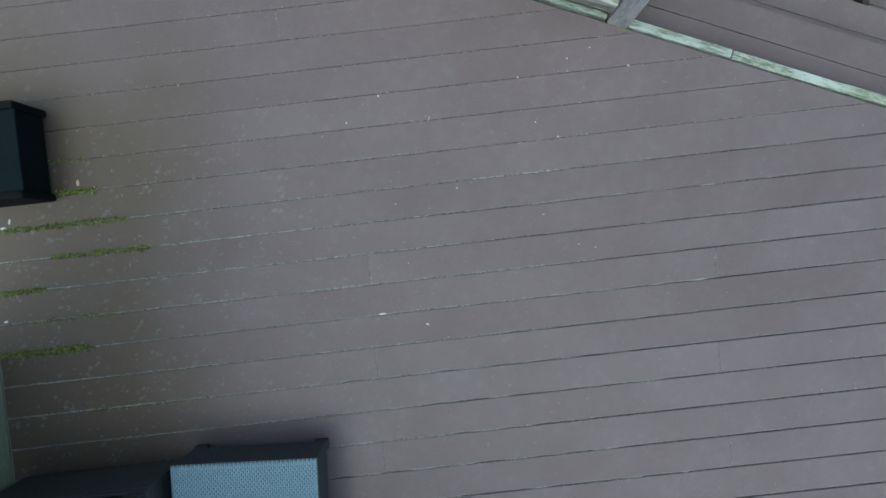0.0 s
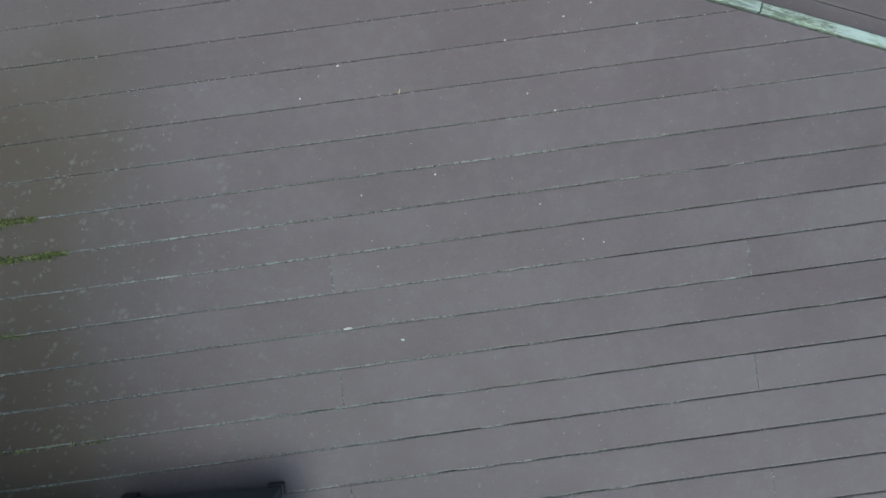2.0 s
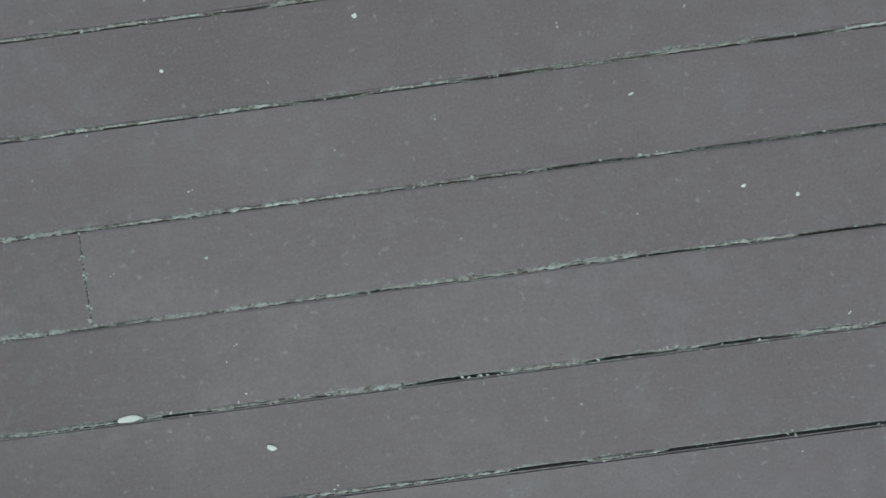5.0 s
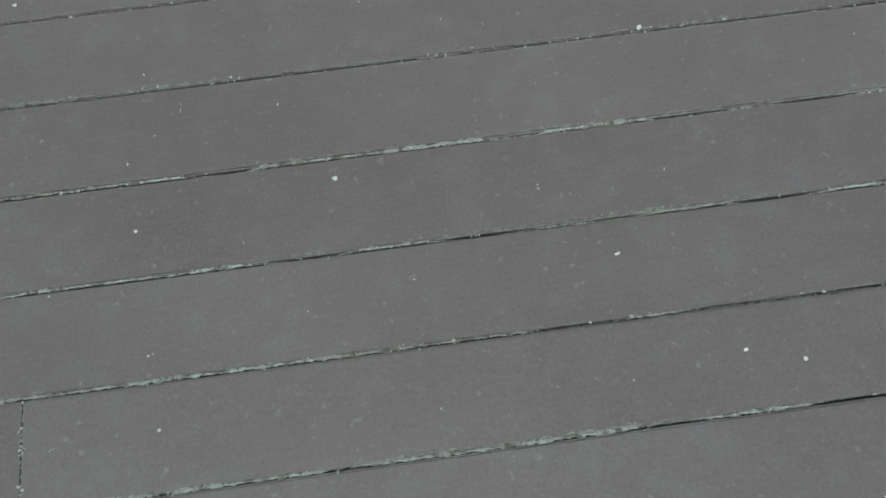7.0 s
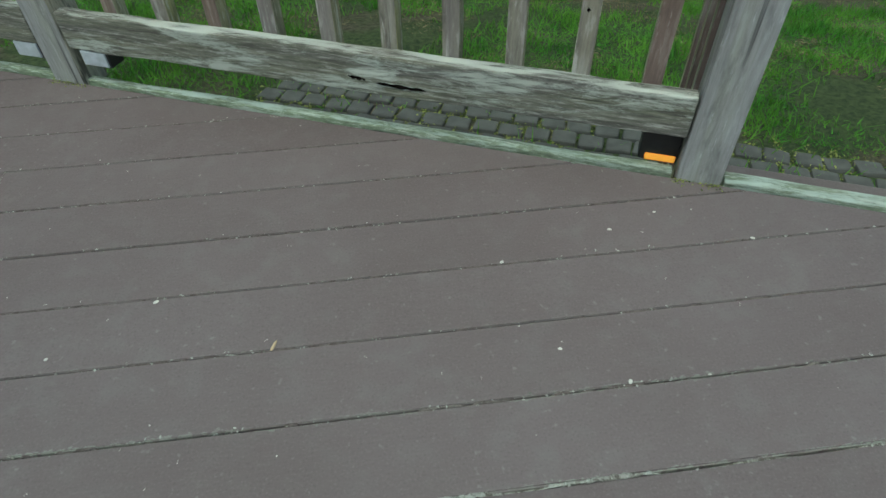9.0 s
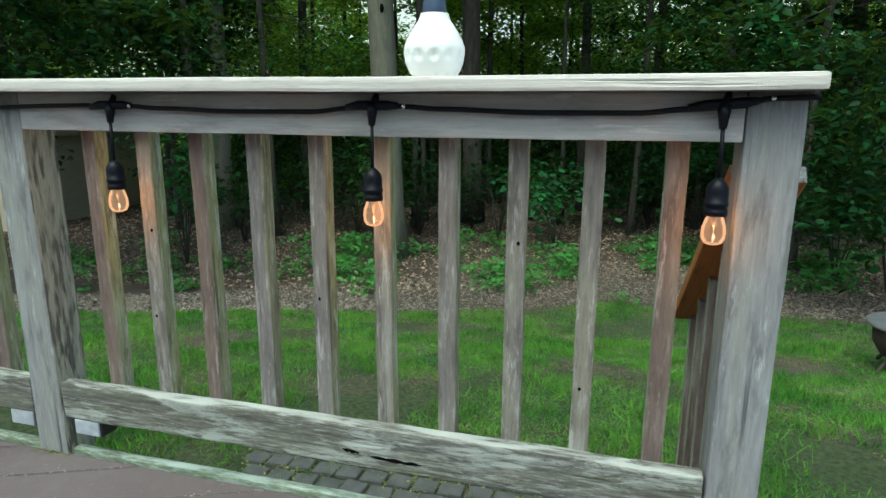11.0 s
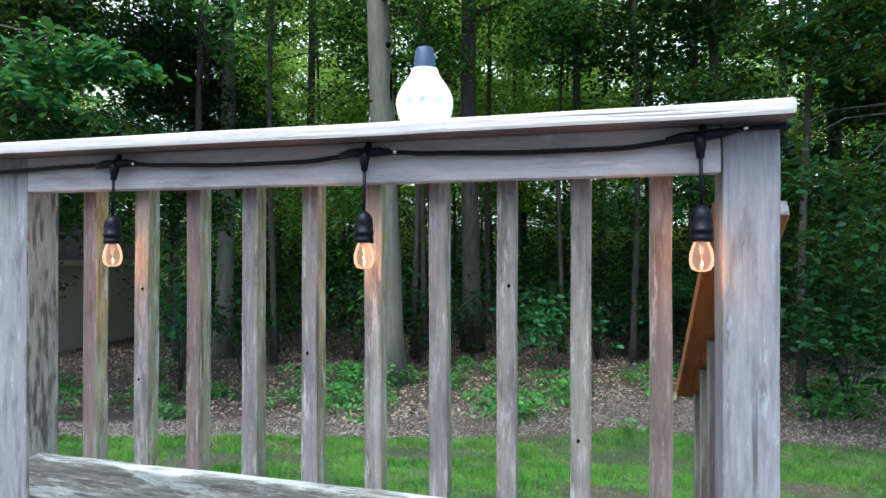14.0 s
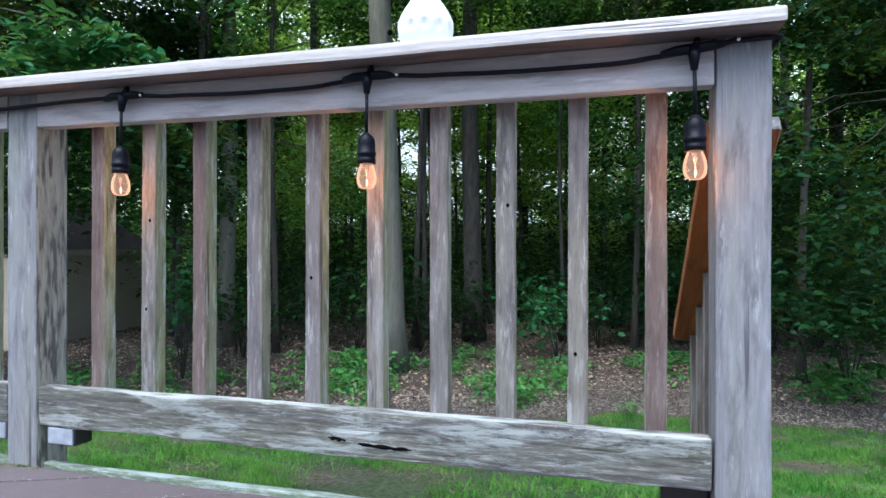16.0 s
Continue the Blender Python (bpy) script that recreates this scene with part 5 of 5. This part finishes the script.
r = np.random.default_rng(81)
mu, mv, mh = [], [], []
for k, u0, u1, n, hgt in ((0, -1.74, -1.33, 900, 0.02), (2, -1.70, -1.50, 320, 0.014), (3, -1.46, -1.0, 520, 0.010), (4, -1.66, -1.10, 700, 0.012), (5, -1.41, -1.22, 330, 0.014), (6, -1.42, -1.25, 90, 0.008), (1, -1.6, -1.2, 120, 0.006), (-2, -1.4, -0.9, 90, 0.004)):
    c = r.uniform(0, 1, n)
    t = u0 + (u1 - u0) * c
    w = np.abs(np.sin(c * 9 + k) * np.sin(c * 31 + 2 * k)) * 0.8 + 0.25
    mu.append(t), mv.append(gap_v(k) + r.normal(0, 0.27, n) * hgt * w), mh.append(np.full(n, hgt) * w)
mu, mv, mh = map(np.concatenate, (mu, mv, mh))
mx, my = to_plan(mu, mv)
v, f = leaves(np.stack([mx, my, r.uniform(0, 1, len(mx)) * mh * 0.5 + 0.001], -1), (0.004, 0.004, 0.003), 2, 0.015, 82, 0, 0.0, False, 0.45)
tagged(mesh_from("moss", v, f, M["moss"]), "bright green moss growing in the deck gaps", "moss", kind="stuff")

M["lichen"] = leafy("pale teal lichen flakes", (0.14, 0.14, 0.125), (0.46, 0.48, 0.45), 0.0, 0.9)
n = 16000
k = r.integers(-9, 18, n)
u = r.uniform(-1.75, 3.0, n)
dense = np.sin(u * 3.1 + k * 2.3) + 0.6 * np.sin(u * 9.7 + k * 5.1) + 0.9 * np.clip(0.4 - u, -1, 1)
dense += 0.5 * (k > 4) - 1.0 * (k < -1) + 0.5 * (u > 0.9)
dense += 0.9 * np.sin(u * 41 + k * 7) + 0.8 * np.sin(u * 97 + k * 3)
keep = dense > r.uniform(-1.3, 2.6, n)
k, u = k[keep], u[keep]
w = gap_v(k) + r.normal(0.0012, 0.0020, len(u))
for row, end in JOINTS.items():
    u = np.concatenate([u, np.full(90, end) + r.normal(0, 0.001, 90)])
    w = np.concatenate([w, gap_v(row) + 0.004 + r.uniform(0, 0.132, 90)])
lx, ly = to_plan(u, w)
ok = ly < 1.55
v, f = leaves(np.stack([lx, ly, np.full(len(lx), 0.0002)], -1)[ok], (0.0004, 0.0004, 0.0004), 1, 0.0062, 83, 0, 0.6)
tagged(mesh_from("lichen", v, f, M["lichen"]), "pale teal lichen flakes along the board edges", "lichen", kind="stuff")

# lumpy crust bridging the gaps
gap = []
for row in range(-9, 15):
    u = np.arange(-1.74, 2.6, 0.0045)
    lump = (np.sin(u * 23 + row * 5.1) + np.sin(u * 61 + row * 2.3) + np.sin(u * 149 + row * 7.7)) / 3
    width = 0.0023 + 0.0017 * lump + r.normal(0, 0.0008, len(u)) + 0.0006 * np.sin(u * 2.2 + row * 1.3)
    width = np.clip(width, 0.0016, 0.0062)
    mid = gap_v(row) + 0.0014 + 0.0007 * lump + r.normal(0, 0.0004, len(u))
    high = 0.35 * width - 0.0004
    if row > 4:
        # packed flush with brown dust, sunken here and there
        width = np.clip(0.0019 + 0.0008 * lump, 0.0014, 0.003)
        mid = gap_v(row) + 0.0004 * lump
        high = 0.0002 - 0.012 * np.clip(0.6 - 1.6 * lump - 0.6 * np.sin(u * 7.3 + row * 3.1), 0, 1)
    else:
        high = high - 0.02 * np.clip(0.9 * (u - 0.45) + 0.35 * np.sin(u * 3.7 + row * 2.1) + 0.35 * np.sin(u * 17 + row) + 0.45 * np.sin(u * 29 + row * 3.3) + 0.3 * (row < -1) + 0.05, 0, 1)
    for off, z in ((-1.0, np.minimum(-0.0012, high)), (-0.45, high), (0.5, high - 0.0001), (1.0, np.minimum(-0.0005, high))):
        gx3, gy3 = to_plan(u, mid + off * width)
        gap.append(np.stack([gx3, gy3, z], -1))
m = len(u)
v = np.stack(gap, 0).reshape(-1, 4, m, 3)
idx = np.arange(v.shape[0] * 4 * m).reshape(-1, 4, m)
q = np.stack([idx[:, :-1, :-1], idx[:, :-1, 1:], idx[:, 1:, 1:], idx[:, 1:, :-1]], -1).reshape(-1, 4)
v = v.reshape(-1, 3)
q = q[v[q, 1].max(1) < EDGE_Y - 0.004]
tagged(mesh_from("lichen_crust", v, q, M["crust"], sizes=4), "teal and brown lichen crust bridging the deck gaps", "lichen", kind="stuff")

n = 420
sx, sy = r.uniform(-2.2, 2.6, n), r.uniform(-1.6, 1.54, n)
ok = sx * CU + sy * SU > -1.74
v, f = leaves(np.stack([sx, sy, np.full(n, 0.0015)], -1)[ok], (0.001, 0.001, 0.0004), 2, 0.0034, 84, 0, 0.6)
tagged(mesh_from("litter_specks", v, f, M["chip"]), "tiny pale flecks of litter on the boards", "litter", kind="stuff")


def fleck(name, x, y, length, width, turn, material, label):
    bm = lathe([(0.001, -0.5), (0.32, -0.36), (0.5, 0.0), (0.34, 0.34), (0.001, 0.5)], 8)
    for vert in bm.verts:
        vert.co += noise.noise_vector(vert.co * 3 + Vector((x * 50, y * 50, 0))) * 0.16
        vert.co = Vector((vert.co.z * length, vert.co.x * width * (1 + 0.25 * math.sin(vert.co.z * 9)), vert.co.y * 0.0022))
    tagged(part(name, bm, material, at=pose(x, y, 0.0022, 0, 0, turn)), label, "litter", group="flecks on the deck")


M["straw"] = plain("dry straw", (0.50, 0.40, 0.26), 0.8, 0, 0.1)
M["white"] = plain("pale wood chip", (0.62, 0.62, 0.58), 0.8, 0, 0.08)
fleck("seed_husk", -0.055, 0.908, 0.024, 0.006, 92, M["straw"], "dry tan seed husk lying on the deck")
for name, x, y, l, w, t in (("wood_chip", 0.0, 0.004, 0.034, 0.010, 24), ("wood_chip", 0.209, 0.020, 0.014, 0.008, 10), ("fleck", 0.157, 0.646, 0.008, 0.007, 0), ("fleck", 0.272, 1.200, 0.009, 0.007, 60), ("fleck", 0.459, 1.345, 0.009, 0.007, 20), ("fleck", -0.303, 0.938, 0.010, 0.008, 40), ("fleck", 0.523, 0.998, 0.010, 0.007, 80), ("fleck", 0.407, 1.031, 0.008, 0.006, 0), ("fleck", 0.542, 1.422, 0.008, 0.006, 30), ("fleck", 0.831, 0.574, 0.006, 0.006, 0), ("fleck", 0.754, 0.565, 0.007, 0.005, 45), ("fleck", 0.046, 0.258, 0.005, 0.005, 0), ("fleck", -0.086, 0.497, 0.006, 0.005, 0), ("fleck", 0.564, 0.646, 0.009, 0.004, 45), ("fleck", -0.405, 0.781, 0.007, 0.006, 0), ("fleck", 0.730, 1.394, 0.010, 0.008, 10)):
    fleck(name, x, y, l, w, t, M["white"], "small pale chip lying on the deck")

for u, w, l, t in ((-1.69, 0.60, 0.03, 60), (-1.63, 0.605, 0.026, 100), (-1.66, 0.575, 0.03, 20), (-1.30, 0.745, 0.03, 110), (-1.70, 0.155, 0.022, 30)):
    x, y = to_plan(u, w)
    fleck("dry_leaf", x, y, l, l * 0.5, t, M["straw" if w > 0.7 else "white"], "pale curled dry leaf lying on the deck")

# ---- shed at the edge of the wood ----
shed = thing("shed", "low tan garden shed with lap siding and dark shingle roof", "shed")
X0, X1, Y0, Y1, ZB, ZE = -14.2, -10.6, 9.3, 12.75, -1.45, 0.45
shed_wall = part("wall", block(X0, X1, Y0, Y1, ZB, ZE, 0.01), M["tan"], shed)
for i in range(18):
    z = ZB + 0.06 + i * 0.102
    part("siding_board", block(X1 + 0.002, X1 + 0.018, Y0, Y1, z, z + 0.080, 0.006), M["tan"], shed_wall)
    part("siding_board", block(X0, X1, Y0 - 0.018, Y0 - 0.002, z, z + 0.080, 0.006), M["tan"], shed_wall)
bm = bmesh.new()
ridge = (X0 + X1) / 2
prof = [(X1 + 0.25, ZE - 0.02), (ridge, ZE + 1.05), (X0 - 0.25, ZE - 0.02), (X0 - 0.25, ZE + 0.06), (ridge, ZE + 1.14), (X1 + 0.25, ZE + 0.06)]
f = bm.faces.new([bm.verts.new((x, Y0 - 0.25, z)) for x, z in prof])
up = bmesh.ops.extrude_face_region(bm, geom=[f])
bmesh.ops.translate(bm, vec=(0, Y1 - Y0 + 0.5, 0), verts=[g for g in up["geom"] if isinstance(g, bmesh.types.BMVert)])
shed_roof = part("roof", bm, M["shingle"], shed, "dark shingle roof")
part("fascia", block(X1 + 0.252, X1 + 0.275, Y0 - 0.25, Y1 + 0.25, ZE - 0.06, ZE + 0.06, 0.004), M["tan"], shed_roof, "pale fascia board")

# ---- fire pit on the lawn ----
fx, fy = 2.87, 6.0
fz = float(ground_z(fx, fy))
pit = thing("fire_pit", "round rusty steel fire pit standing on the lawn", "fire pit", at=Matrix.Translation((fx, fy, fz)))
part("bowl", lathe([(0.12, 0.10), (0.24, 0.14), (0.30, 0.24), (0.32, 0.40), (0.305, 0.40), (0.285, 0.25), (0.22, 0.16), (0.02, 0.13)], 32), M["rust"], pit, smooth=True)
part("rim", lathe([(0.315, 0.392), (0.365, 0.395), (0.37, 0.405), (0.36, 0.415), (0.315, 0.412)], 32), M["steel"], pit, "dull steel rim", smooth=True)
for i in range(4):
    a = math.tau * i / 4 + 0.4
    part("leg", tube([(0.22 * math.cos(a), 0.22 * math.sin(a), 0.16), (0.34 * math.cos(a), 0.34 * math.sin(a), -0.01)], 0.017, 8), M["rust"], pit)
